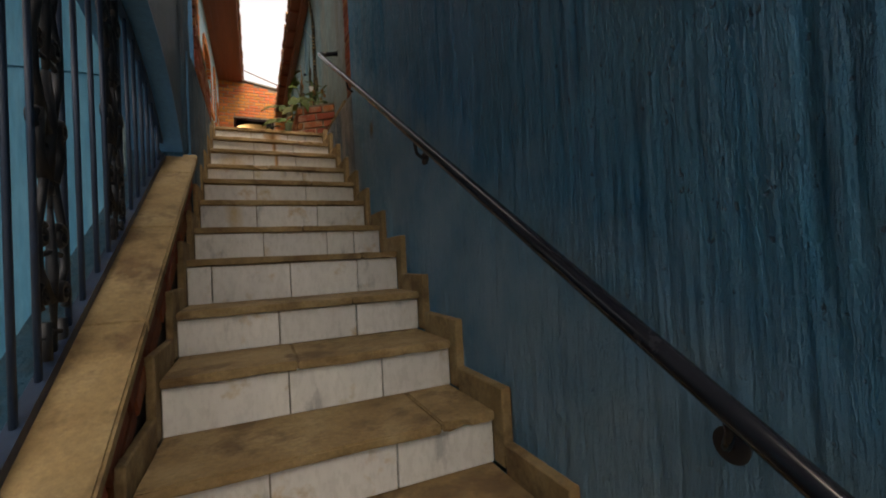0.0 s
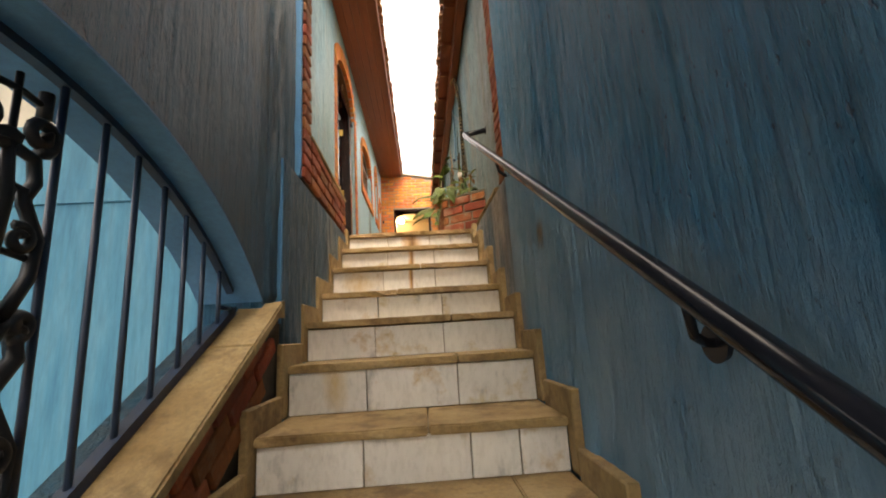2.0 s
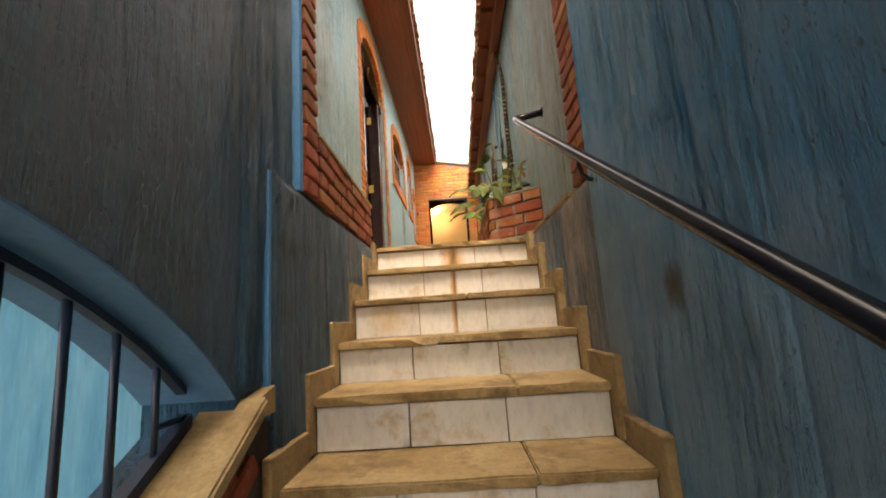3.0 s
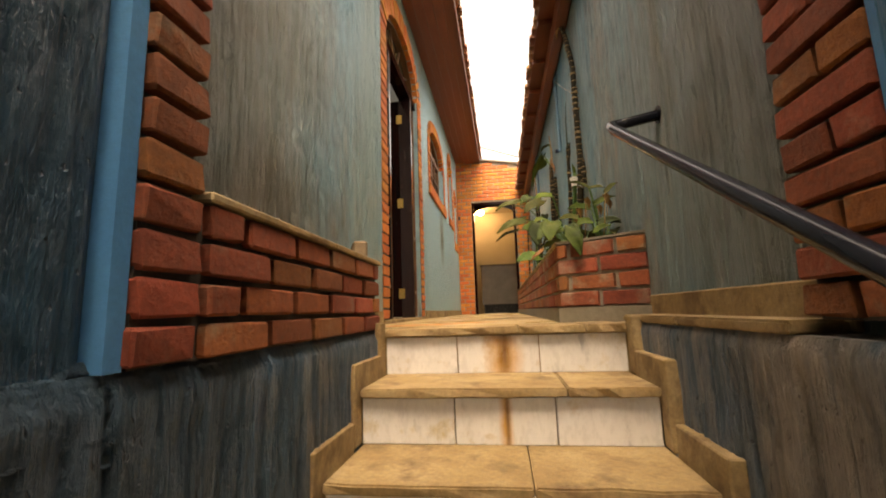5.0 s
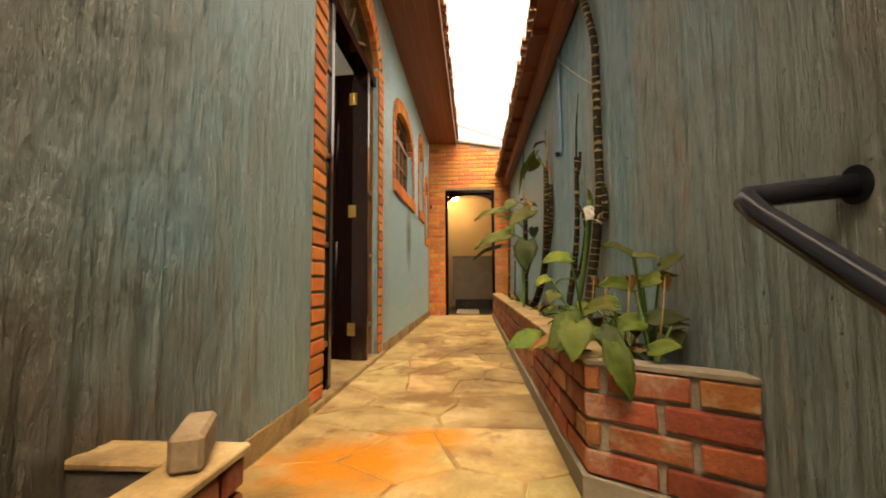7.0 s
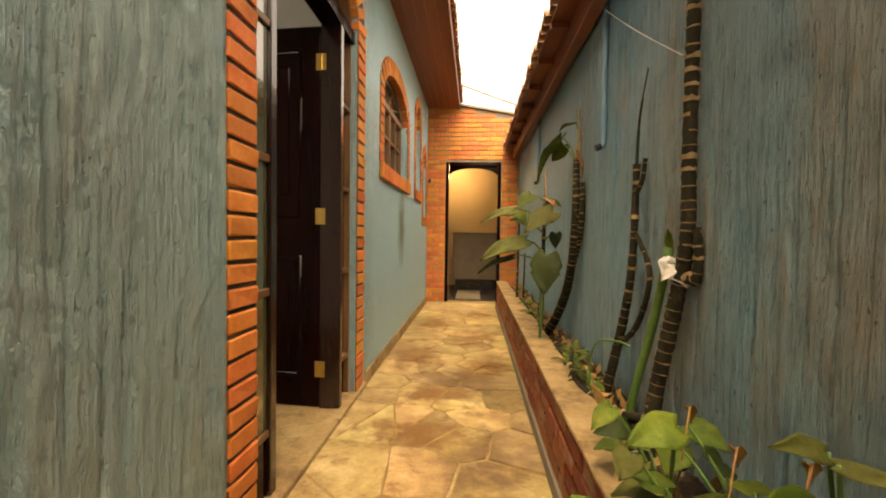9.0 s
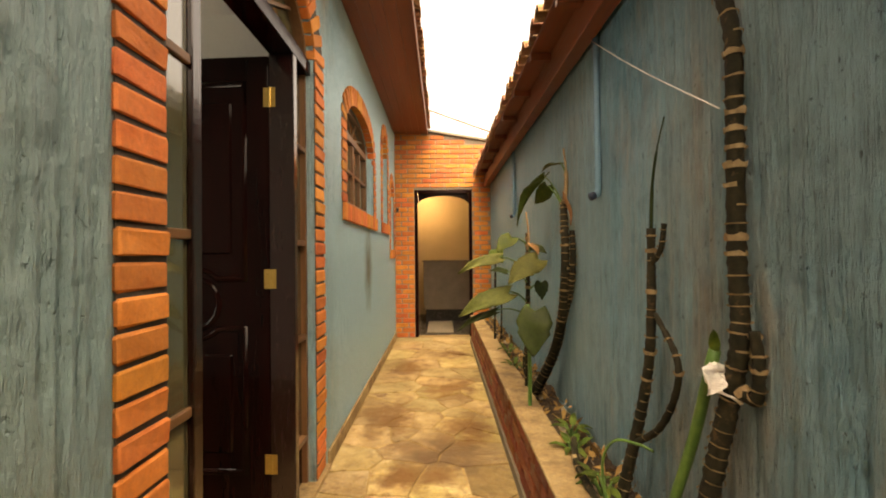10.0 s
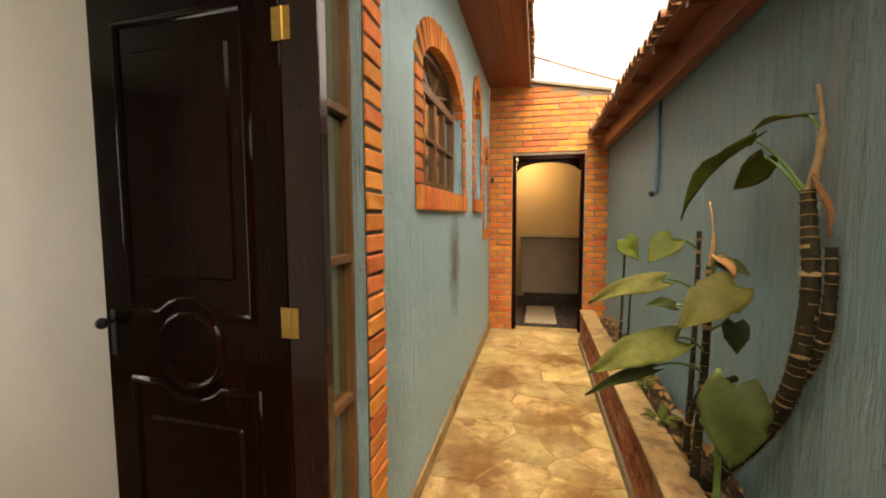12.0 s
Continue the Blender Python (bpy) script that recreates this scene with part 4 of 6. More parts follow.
structure(make("trim_coping", bm, M_CEMENT), "thin sloping coping on the end wall", "coping")


def surround(name, label, hole, width, sill):
    """Bricks round an arched opening in the house wall: header courses up the sides, a fan of bricks over it, upright bricks below."""
    y0, y1, z0, spring, apex = hole
    t = thing(name, label, "brick trim", "brick surrounds")
    px = LX - 0.022
    zs = z0 if sill else 0.024
    n = round((spring - zs) / 0.0765)
    for k in range(n):
        z = zs + (k + 0.5) * (spring - zs) / n
        for y, s in ((y0, -1), (y1, 1)):
            brick(t, M_BRICKOR, pose(px + rf.uniform(-0.003, 0.003), y + s * (width / 2 + 0.004 + rf.uniform(-0.003, 0.003)), z, 0, 0, 90), (width, 0.07, 0.062))
    # fan
    c, half, rise = (y0 + y1) / 2, (y1 - y0) / 2, apex - spring
    fine = [math.pi * i / 400 for i in range(401)]
    P = [(c - half * math.cos(a), spring + rise * math.sin(a)) for a in fine]
    L = [0]
    for p, q in zip(P, P[1:]):
        L.append(L[-1] + math.hypot(q[0] - p[0], q[1] - p[1]))
    m = round(L[-1] / 0.066)
    for k in range(m):
        s = (k + 0.5) * L[-1] / m
        i = min(range(401), key=lambda i: abs(L[i] - s))
        a = fine[i]
        ny, nz = -math.cos(a) / half, math.sin(a) / rise
        d = math.hypot(ny, nz)
        ny, nz = ny / d, nz / d
        r = width / 2 + 0.004
        ang = math.degrees(math.atan2(nz, ny))
        brick(t, M_BRICKOR, pose(px + rf.uniform(-0.003, 0.003), P[i][0] + ny * r, P[i][1] + nz * r) @ Matrix.Rotation(radians(ang), 4, "X") @ pose(0, 0, 0, 0, 0, 90),
              (width + 0.02, 0.07, 0.060))
    if sill:
        m = round((y1 - y0 + 2 * width) / 0.07)
        for k in range(m):
            y = y0 - width + (k + 0.5) * (y1 - y0 + 2 * width) / m
            brick(t, M_BRICKOR, pose(px + 0.008, y, z0 - sill / 2 - 0.002) @ Matrix.Rotation(radians(90), 4, "X") @ pose(0, 0, 0, 0, 0, 90), (sill, 0.085, 0.062))
    # mortar behind them
    bm = bmesh.new()
    x0, x1 = LX + 0.0015, LX + 0.005
    zt = spring
    for a, b in ((y0 - width, y0), (y1, y1 + width)):
        box(bm, x0, a, zs, x1, b, spring)
    K = 24
    for k in range(K):
        a0, a1 = math.pi * k / K, math.pi * (k + 1) / K
        q = [(c - (half + e) * math.cos(a), spring + (rise + e) * math.sin(a)) for a, e in ((a0, 0), (a1, 0), (a1, width), (a0, width))]
        prism(bm, q, "x", x0, x1)
    if sill:
        box(bm, x0, y0 - width, z0 - sill, x1, y1 + width, z0)
    part("mortar", bm, M_MORTAR, t)
    return t


surround("brick_surround", "orange brick jambs and arch round the front door", DOOR, 0.165, 0)
surround("brick_surround", "orange brick arch, jambs and sill round a wide window", W1, 0.125, 0.125)
surround("brick_surround", "orange brick arch, jambs and sill round a narrow window", W2, 0.11, 0.12)
surround("brick_surround", "orange brick arch, jambs and sill round a small narrow window", W3, 0.10, 0.12)


def arch_bar(bm, hole, inset, depth, x0, x1):
    """A bent bar that follows the underside of the arch."""
    y0, y1, _, spring, apex = hole
    c, half, rise = (y0 + y1) / 2, (y1 - y0) / 2, apex - spring
    K = 20
    for k in range(K):
        a0, a1 = math.pi * k / K, math.pi * (k + 1) / K
        prism(bm, [(c - (half - e) * math.cos(a), spring + (rise - e) * math.sin(a)) for a, e in ((a0, inset), (a1, inset), (a1, inset + depth), (a0, inset + depth))], "x", x0, x1)


def window(name, label, hole, cols, rows, fan):
    y0, y1, z0, spring, apex = hole
    t = tagged(new(name), label, "window", kind="structure")
    x0, x1 = LX - 0.115, LX - 0.065
    fr = bmesh.new()
    box(fr, x0, y0, z0, x1, y0 + 0.05, spring)
    box(fr, x0, y1 - 0.05, z0, x1, y1, spring)
    box(fr, x0, y0 + 0.05, z0, x1, y1 - 0.05, z0 + 0.06)
    arch_bar(fr, hole, 0.0, 0.045, x0, x1)
    box(fr, x0 + 0.001, y0 + 0.05, spring - 0.025, x1 + 0.004, y1 - 0.05, spring + 0.03)
    part("window_frame", fr, M_WOODB, t)
    w = (y1 - y0 - 0.1) / cols
    for k in range(1, cols):
        bm = bmesh.new()
        wide = 0.035 if cols == 4 and k == 2 else 0.014
        y = y0 + 0.05 + w * k
        box(bm, x0 + 0.006, y - wide, z0 + 0.06, x1 - 0.004, y + wide, spring - 0.025, 0.003)
        part("mullion", bm, M_WOODB, t)
    hgt = (spring - 0.025 - z0 - 0.06) / rows
    for k in range(1, rows):
        bm = bmesh.new()
        z = z0 + 0.06 + hgt * k
        box(bm, x0 + 0.008, y0 + 0.05, z - 0.013, x1 - 0.002, y1 - 0.05, z + 0.013, 0.003)
        part("glazing_bar", bm, M_WOODB, t)
    for k in range(1, fan):
        a = math.pi * k / fan
        bm = bmesh.new()
        c, half, rise = (y0 + y1) / 2, (y1 - y0) / 2 - 0.04, apex - spring - 0.04
        tube(bm, [((x0 + x1) / 2, c, spring + 0.03), ((x0 + x1) / 2, c - half * math.cos(a), spring + rise * math.sin(a))], 0.011, 4)
        part("fan_bar", bm, M_WOODB, t)
    for i in range(cols):
        for j in range(rows):
            bm = bmesh.new()
            box(bm, x0 + 0.018, y0 + 0.05 + w * i, z0 + 0.06 + hgt * j, x0 + 0.024, y0 + 0.05 + w * (i + 1), z0 + 0.06 + hgt * (j + 1))
            part("pane", bm, M_FROST, t)
    bm = bmesh.new()
    c, half, rise = (y0 + y1) / 2, (y1 - y0) / 2 - 0.02, apex - spring - 0.02
    prism(bm, [(c - half * math.cos(math.pi * k / 16), spring + 0.02 + rise * math.sin(math.pi * k / 16)) for k in range(17)], "x", x0 + 0.018, x0 + 0.024)
    part("fanlight_pane", bm, M_FROST, t)
    return t


window("window_1", "arched brown wooden window with frosted panes, closed", W1, 4, 2, 5)
window("window_2", "tall narrow arched brown window, closed", W2, 2, 2, 2)
window("window_3", "small narrow arched brown window, closed", W3, 2, 2, 2)

# ---- front door with side lights ----
FRAME = tagged(new("door_1"), "dark stained door frame with frosted side lights and fanlight", "door frame", kind="structure")
x0, x1 = LX - 0.135, LX - 0.015
POSTS = (5.595, 6.415)
LINT = 2.21
for y in POSTS:
    bm = bmesh.new()
    box(bm, x0, y, 0.024, x1, y + 0.045, LINT, 0.003)
    part("post", bm, M_VARNISH, FRAME)
bm = bmesh.new()
box(bm, x0, DOOR[0] + 0.001, LINT, x1, DOOR[1] - 0.001, LINT + 0.075, 0.003)
part("lintel", bm, M_WOOD, FRAME)
bm = bmesh.new()
arch_bar(bm, DOOR, 0.001, 0.03, x0 + 0.03, x1 - 0.02)
part("arch_frame", bm, M_WOODB, FRAME)
for k in range(1, 5):
    a = math.pi * k / 5
    bm = bmesh.new()
    tube(bm, [(x0 + 0.06, 6.065, LINT + 0.07), (x0 + 0.06, 6.065 - 0.585 * math.cos(a), 2.3 + 0.335 * math.sin(a))], 0.010, 4)
    part("fan_bar", bm, M_WOODB, FRAME)
bm = bmesh.new()
prism(bm, [(5.46, LINT + 0.076)] + [(6.065 - 0.605 * math.cos(math.pi * k / 16), 2.3 + 0.35 * math.sin(math.pi * k / 16)) for k in range(17)] + [(6.67, LINT + 0.076)], "x", x0 + 0.04, x0 + 0.046)
part("fanlight_pane", bm, M_FROST, FRAME)
for a, b in ((DOOR[0] + 0.002, POSTS[0] - 0.001), (POSTS[1] + 0.046, DOOR[1] - 0.002)):
    outer = a if a < 6 else b - 0.02
    bm = bmesh.new()
    box(bm, x0 + 0.04, outer, 0.03, x1 - 0.025, outer + 0.02, LINT)
    part("side_frame", bm, M_WOODB, FRAME)
    levels = [0.03, 0.27, 0.807, 1.305, 1.80, LINT]
    for z in levels[1:-1]:
        bm = bmesh.new()
        box(bm, x1 - 0.034 if a < 6 else x0 + 0.045, min(a, outer + 0.02) if a < 6 else a, z - 0.014, x1 - 0.004 if a < 6 else x1 - 0.025, b if a < 6 else outer, z + 0.014, 0.003)
        part("glazing_bar", bm, M_WOODB, FRAME)
    for z0, z1 in zip(levels, levels[1:]):
        bm = bmesh.new()
        px = x1 - 0.022 if a < 6 else x0 + 0.06
        box(bm, px, a + 0.002, z0 + 0.001, px + 0.006, b - 0.002, z1 - 0.001)
        part("pane", bm, M_WOOD if z0 < 0.1 else M_FROST, FRAME)
# the leaf, standing open into the house
LEAF = thing("front_door", "dark stained panelled front door standing open into the house", "door")
LEAF.matrix_basis = pose(LX - 0.138, 6.435, 0.03, 0, 0, 176.5)
# local: x runs from the hinge to the free edge, y is thickness, z up
W, H = 0.745, 2.17
bm = bmesh.new()
box(bm, 0.0, -0.018, 0.0, W, 0.018, H, 0.003)
part("slab", bm, M_WOOD, LEAF)


def moulding(pts, r):
    """A rounded bead that follows the line, mitred at its corners."""
    bm = bmesh.new()
    P = [Vector((a, 0.016, b)) for a, b in pts]
    shut = (P[0] - P[-1]).length < 1e-4
    if shut:
        P.pop()
    n, rings = len(P), []
    for i, p in enumerate(P):
        d0 = (p - P[i - 1]).normalized() if shut or i else (P[1] - p).normalized()
        d1 = (P[(i + 1) % n] - p).normalized() if shut or i < n - 1 else d0
        u = (d0 + d1).normalized().cross(Vector((0, 1, 0)))
        k = 1 / max(0.5, math.cos(d0.angle(d1, 0) / 2))
        rings.append([bm.verts.new(p + u * (k * r * c) + Vector((0, r * s, 0))) for c, s in ((-1.2, 0), (-0.7, 0.9), (0, 1.2), (0.7, 0.7), (1.2, 0))])
    for i in range(n if shut else n - 1):
        a, b = rings[i], rings[(i + 1) % n]
        for k in range(4):
            bm.faces.new((a[k], a[k + 1], b[k + 1], b[k]))
    return bm


arc = lambda cx, cz, r, a0, a1: [(cx + r * math.cos(radians(a0 + (a1 - a0) * k / 14)), cz + r * math.sin(radians(a0 + (a1 - a0) * k / 14))) for k in range(15)]
MX = W / 2
upper = [(0.12, 1.10), (0.12, 2.04), (W - 0.12, 2.04), (W - 0.12, 1.10)] + arc(MX, 0.98, 0.17, 45, 135) + [(0.12, 1.10)]
lower = [(0.12, 0.86)] + arc(MX, 0.98, 0.17, 225, 315) + [(W - 0.12, 0.86), (W - 0.12, 0.18), (0.12, 0.18), (0.12, 0.86)]
part("upper_moulding", moulding(upper, 0.013), M_WOOD, LEAF, smooth=True)
part("lower_moulding", moulding(lower, 0.013), M_WOOD, LEAF, smooth=True)
part("medallion", moulding(arc(MX, 0.98, 0.125, 0, 360), 0.014), M_WOOD, LEAF, smooth=True)
for z in ((1.22, 1.95), (0.27, 0.74)):
    bm = bmesh.new()
    box(bm, 0.18, 0.010, z[0], W - 0.18, 0.026, z[1], 0.008)
    part("raised_panel", bm, M_WOOD, LEAF)
for z in (0.22, 1.10, 1.97):
    bm = bmesh.new()
    box(bm, -0.010, 0.017, z - 0.046, 0.022, 0.0215, z + 0.046)
    tube(bm, [(-0.012, 0.022, z - 0.046), (-0.012, 0.022, z + 0.046)], 0.004, 8)
    box(bm, -0.036, 0.017, z - 0.046, -0.013, 0.0205, z + 0.046)
    for dx in (0.006, 0.015):
        for dz in (-0.032, 0.0, 0.032):
            bmesh.ops.create_icosphere(bm, subdivisions=1, radius=0.003, matrix=Matrix.Translation((dx, 0.022, z + dz)))
    part("hinge", bm, M_BRASS, LEAF, "brass butt hinge")
bm = bmesh.new()
box(bm, W - 0.048, 0.017, 0.94, W - 0.024, 0.023, 1.10, 0.002)
part("lock_plate", bm, M_IRON, LEAF, "worn dark lock plate")
bm = bmesh.new()
tube(bm, [(W - 0.038, 0.024, 1.06), (W - 0.038, 0.05, 1.06)], 0.008, 8)
bmesh.ops.create_uvsphere(bm, u_segments=12, v_segments=8, radius=0.02, matrix=pose(W - 0.036, 0.058, 1.06))
part("knob", bm, M_IRON, LEAF, smooth=True)

# ---- the house room behind the door ----
bm = bmesh.new()
box(bm, -4.0, 4.3, -0.3, LX - 0.16, FAR, 0.02)
structure(make("floor_house", bm, M_STONE), "plain light floor of the house", "floor")
bm = bmesh.new()
box(bm, -4.0, 4.3, 2.62, LX - 0.161, FAR, 2.75)
structure(make("ceiling_house", bm, M_WHITE), "plain white house ceiling", "ceiling")
bm = bmesh.new()
# opening added in the unseen west wall to let light into the room
pierced_wall(bm, -4.1, -4.0, 4.3, FAR, -0.3, 2.75, [(5.2, 7.4, 0.9, 2.2, 2.2)])
structure(make("wall_house_west", bm, M_WHITE), "plain white wall of the house", "wall")
bm = bmesh.new()
box(bm, -4.0, 6.80, 0.02, LX - 0.161, 6.88, 2.62)
structure(make("wall_house_cross", bm, M_WHITE), "plain white cross wall of the house", "wall")
for y0, y1 in ((4.1, 4.3), (FAR, FAR + 0.1)):
    bm = bmesh.new()
    box(bm, -4.0, y0, -0.3, LX - 0.161, y1, 2.75)
    structure(make("wall_house_end", bm, M_WHITE), "plain white end wall of the house", "wall")
# fill light added in that opening to brighten the room behind the door
fill_lamp = new("house_fill", bpy.data.lights.new("house_fill", "AREA"))
fill_lamp.data.shape, fill_lamp.data.size, fill_lamp.data.size_y, fill_lamp.data.energy, fill_lamp.data.color = "RECTANGLE", 2.2, 1.3, HOUSE, (0.66, 0.82, 1.0)
fill_lamp.matrix_world = look((-3.98, 6.3, 1.55), (0, 6.3, 1.4))

# ---- roofs ----
ROOF = thing("roof", "reddish-brown boarded eaves with old clay tiles over the house wall", "roof")
for k in range(5):
    a = LX + 0.002 + k * 0.095
    bm = bmesh.new()
    box(bm, a, 3.26, 3.02, a + 0.0925, FAR - 0.005, 3.04, 0.002)
    part("soffit_board", bm, M_SOFFIT, ROOF)
bm = bmesh.new()
box(bm, -0.135, 3.26, 3.0, -0.11, FAR - 0.005, 3.10, 0.003)
part("fascia", bm, M_SOFFIT, ROOF)
bm = bmesh.new()
prism(bm, [(-0.12, 3.10), (-3.0, 3.9), (-3.0, 3.96), (-0.12, 3.16)], "y", 3.26, FAR - 0.01)
prism(bm, [(LX - 0.16, 2.9), (LX - 0.002, 2.9), (LX - 0.002, 3.2), (LX - 0.16, 3.2)], "y", 3.26, FAR - 0.01)
part("deck", bm, M_SOFFIT, ROOF)


def tile_mesh(name, length, r, tilt):
    """A half-round clay tile, its mouth at the origin, that rises along -x or +x by tilt."""
    bm = bmesh.new()
    n = 8
    ring = []
    for x, rr_ in ((0.0, r), (length, r * 0.8)):
        o = [bm.verts.new((-x, rr_ * math.cos(math.pi * k / n), rr_ * math.sin(math.pi * k / n) + x * tilt)) for k in range(n + 1)]
        i = [bm.verts.new((-x, (rr_ - 0.014) * math.cos(math.pi * k / n), (rr_ - 0.014) * math.sin(math.pi * k / n) + x * tilt)) for k in range(n + 1)]
        ring.append((o, i))
    (o0, i0), (o1, i1) = ring
    for k in range(n):
        bm.faces.new((o0[k], o0[k + 1], o1[k + 1], o1[k]))
        bm.faces.new((i0[k + 1], i0[k], i1[k], i1[k + 1]))
        bm.faces.new((o0[k + 1], o0[k], i0[k], i0[k + 1]))
    bmesh.ops.recalc_face_normals(bm, faces=bm.faces[:])
    me = bpy.data.meshes.new(name)
    bm.to_mesh(me)
    bm.free()
    me.materials.append(M_TILE)
    return me


up = tile_mesh("roof_tile", 0.42, 0.055, 0.277)
rt = random.Random(3)
y = 3.3
while y < FAR:
    for off, flip, dz in ((0.0, False, 0.0), (0.078, True, 0.045)):
        ob = new("roof_tile", up)
        ob.parent = ROOF
        ob.matrix_basis = pose(-0.065 + rt.uniform(-0.01, 0.01), y + off, 3.11 + dz + (0.02 if flip else 0), 180 if flip else 0, 0, 0)
        if flip:
            ob.matrix_basis = pose(-0.075 + rt.uniform(-0.008, 0.008), y + off, 3.155, 0, 0, rt.uniform(-3, 3)) @ Matrix.Diagonal((1, 1, -0.55, 1)) @ Matrix.Identity(4)
    y += 0.156

ROOF2 = thing("wall_roof", "narrow reddish clay-tile roof with a wooden beam over the boundary wall", "roof")
bm = bmesh.new()
box(bm, 0.715, 3.36, 2.225, 0.79, FAR - 0.02, 2.315, 0.004)
part("beam", bm, M_SOFFIT, ROOF2)
bm = bmesh.new()
prism(bm, [(0.60, 2.385), (0.98, 2.42), (0.98, 2.45), (0.60, 2.40)], "y", 3.36, FAR - 0.03)
prism(bm, [(0.79, 2.30), (0.822, 2.30), (0.822, 2.40), (0.79, 2.40)], "y", 3.36, FAR - 0.03)
prism(bm, [(0.72, 2.315), (0.80, 2.315), (0.80, 2.40), (0.72, 2.392)], "y", 3.36, FAR - 0.03)
part("deck", bm, M_SOFFIT, ROOF2)
tile2 = tile_mesh("roof_tile", 0.42, 0.055, 0.10)
y = 3.4
while y < FAR - 0.05:
    ob = new("roof_tile", tile2)
    ob.parent = ROOF2
    ob.matrix_basis = pose(0.565 + rt.uniform(-0.012, 0.012), y, 2.405, 0, 0, 180 + rt.uniform(-2, 2))
    y += 0.118
y = 3.5
while y < FAR - 0.05:
    bm = bmesh.new()
    box(bm, 0.60, y, 2.345, 0.715, y + 0.04, 2.384)
    part("rafter", bm, M_SOFFIT, ROOF2)
    y += 0.55

# ---- room behind the end wall ----
fx0, fx1 = -1.4, 1.6
bm = bmesh.new()
box(bm, fx0, FAR + 0.2, -0.3, fx1, 13.6, -0.002)
structure(make("floor_back", bm, M_DARKFLOOR), "dark polished floor of the back room", "floor")
bm = bmesh.new()
box(bm, fx0, FAR + 0.2, 2.50, fx1, 13.6, 2.75)
structure(make("ceiling_back", bm, M_WARMWALL), "cream ceiling of the back room", "ceiling")
bm = bmesh.new()
box(bm, fx0, 13.0, -0.3, fx1, 13.2, 2.50)
box(bm, fx0 - 0.1, FAR + 0.2, -0.3, fx0, 13.0, 2.75)
box(bm, fx1, FAR + 0.2, -0.3, fx1 + 0.1, 13.0, 2.75)
box(bm, fx0, FAR + 0.2, -0.3, LX, FAR + 0.3, 2.75)
box(bm, RX, FAR + 0.2, -0.3, fx1, FAR + 0.3, 2.75)
structure(make("wall_back_room", bm, M_WARMWALL), "warm cream walls of the back room", "wall")
FDR = tagged(new("door_2"), "dark wooden door frame with an arched inner head in the end wall", "door frame", kind="structure")
for a, b in ((FD[0], FD[0] + 0.05), (FD[1] - 0.05, FD[1])):
    bm = bmesh.new()
    box(bm, a + 0.001, FAR + 0.01, 0.0, b - 0.001, FAR + 0.15, FD[2], 0.004)
    part("jamb", bm, M_WOOD, FDR)
bm = bmesh.new()
box(bm, FD[0] + 0.051, FAR + 0.012, FD[2] - 0.055, FD[1] - 0.051, FAR + 0.15, FD[2] - 0.001, 0.004)
part("head", bm, M_WOOD, FDR)
bm = bmesh.new()
K = 16
for k in range(K):
    xa, xb = [FD[0] + 0.05 + (FD[1] - FD[0] - 0.1) * i / K for i in (k, k + 1)]
    zf = lambda x: 1.98 + 0.13 * math.sqrt(max(0, 1 - ((x - 0.11) / 0.385) ** 2))
    prism(bm, [(xa, zf(xa)), (xb, zf(xb)), (xb, FD[2] - 0.05), (xa, FD[2] - 0.05)], "y", FAR + 0.12, FAR + 0.145)
part("arched_head", bm, M_WOOD, FDR)
CNT = thing("counter", "grey-brown fronted counter on a dark recessed base in the back room", "counter")
bm = bmesh.new()
box(bm, -0.26, 12.2, 0.20, 0.72, 12.8, 1.08, 0.006)
part("body", bm, surface("counter_panel", [(0.3, (0.20, 0.17, 0.13)), (0.7, (0.26, 0.22, 0.17))], 5, 50, rough=0.2, bump=0.05, grain=0.1), CNT)
bm = bmesh.new()
box(bm, -0.28, 12.18, 1.081, 0.74, 12.82, 1.11, 0.004)
part("top", bm, M_CEMENT, CNT)
bm = bmesh.new()
box(bm, -0.22, 12.26, -0.002, 0.68, 12.74, 0.199)
part("base", bm, M_DARKFLOOR, CNT)
bm = bmesh.new()
box(bm, -0.16, 11.0, -0.0015, 0.26, 12.1, 0.008, 0.003)
tagged(make("doormat", bm, M_CEMENT), "pale rectangular mat on the dark floor", "mat")
LAMP = thing("ceiling_lamp", "lit round white ceiling lamp in the back room", "lamp")
bm = bmesh.new()
bmesh.ops.create_cone(bm, cap_ends=True, segments=20, radius1=0.07, radius2=0.07, depth=0.03, matrix=pose(-0.23, 12.5, 2.485))
part("base", bm, M_BRASS, LAMP)
bm = bmesh.new()
bmesh.ops.create_uvsphere(bm, u_segments=20, v_segments=12, radius=0.085, matrix=Matrix.Translation((-0.23, 12.5, 2.41)) @ Matrix.Diagonal((1, 1, 0.7, 1)))
part("shade", bm, glow("lamp_glass", (1.0, 0.72, 0.38), 14.0), LAMP, "glowing white glass shade", smooth=True)
lp = new("lamp_light", bpy.data.lights.new("lamp_light", "POINT"))
lp.data.energy, lp.data.color, lp.data.shadow_soft_size = BACKLAMP, (1.0, 0.80, 0.54), 0.1
lp.location = (-0.23, 12.5, 2.27)
bm = bmesh.new()
box(bm, LX + 0.02, FAR - 0.022, 1.86, LX + 0.06, FAR, 1.92, 0.004)
tagged(make("switch_box", bm, M_IRON), "small dark switch box on the end wall", "switch")

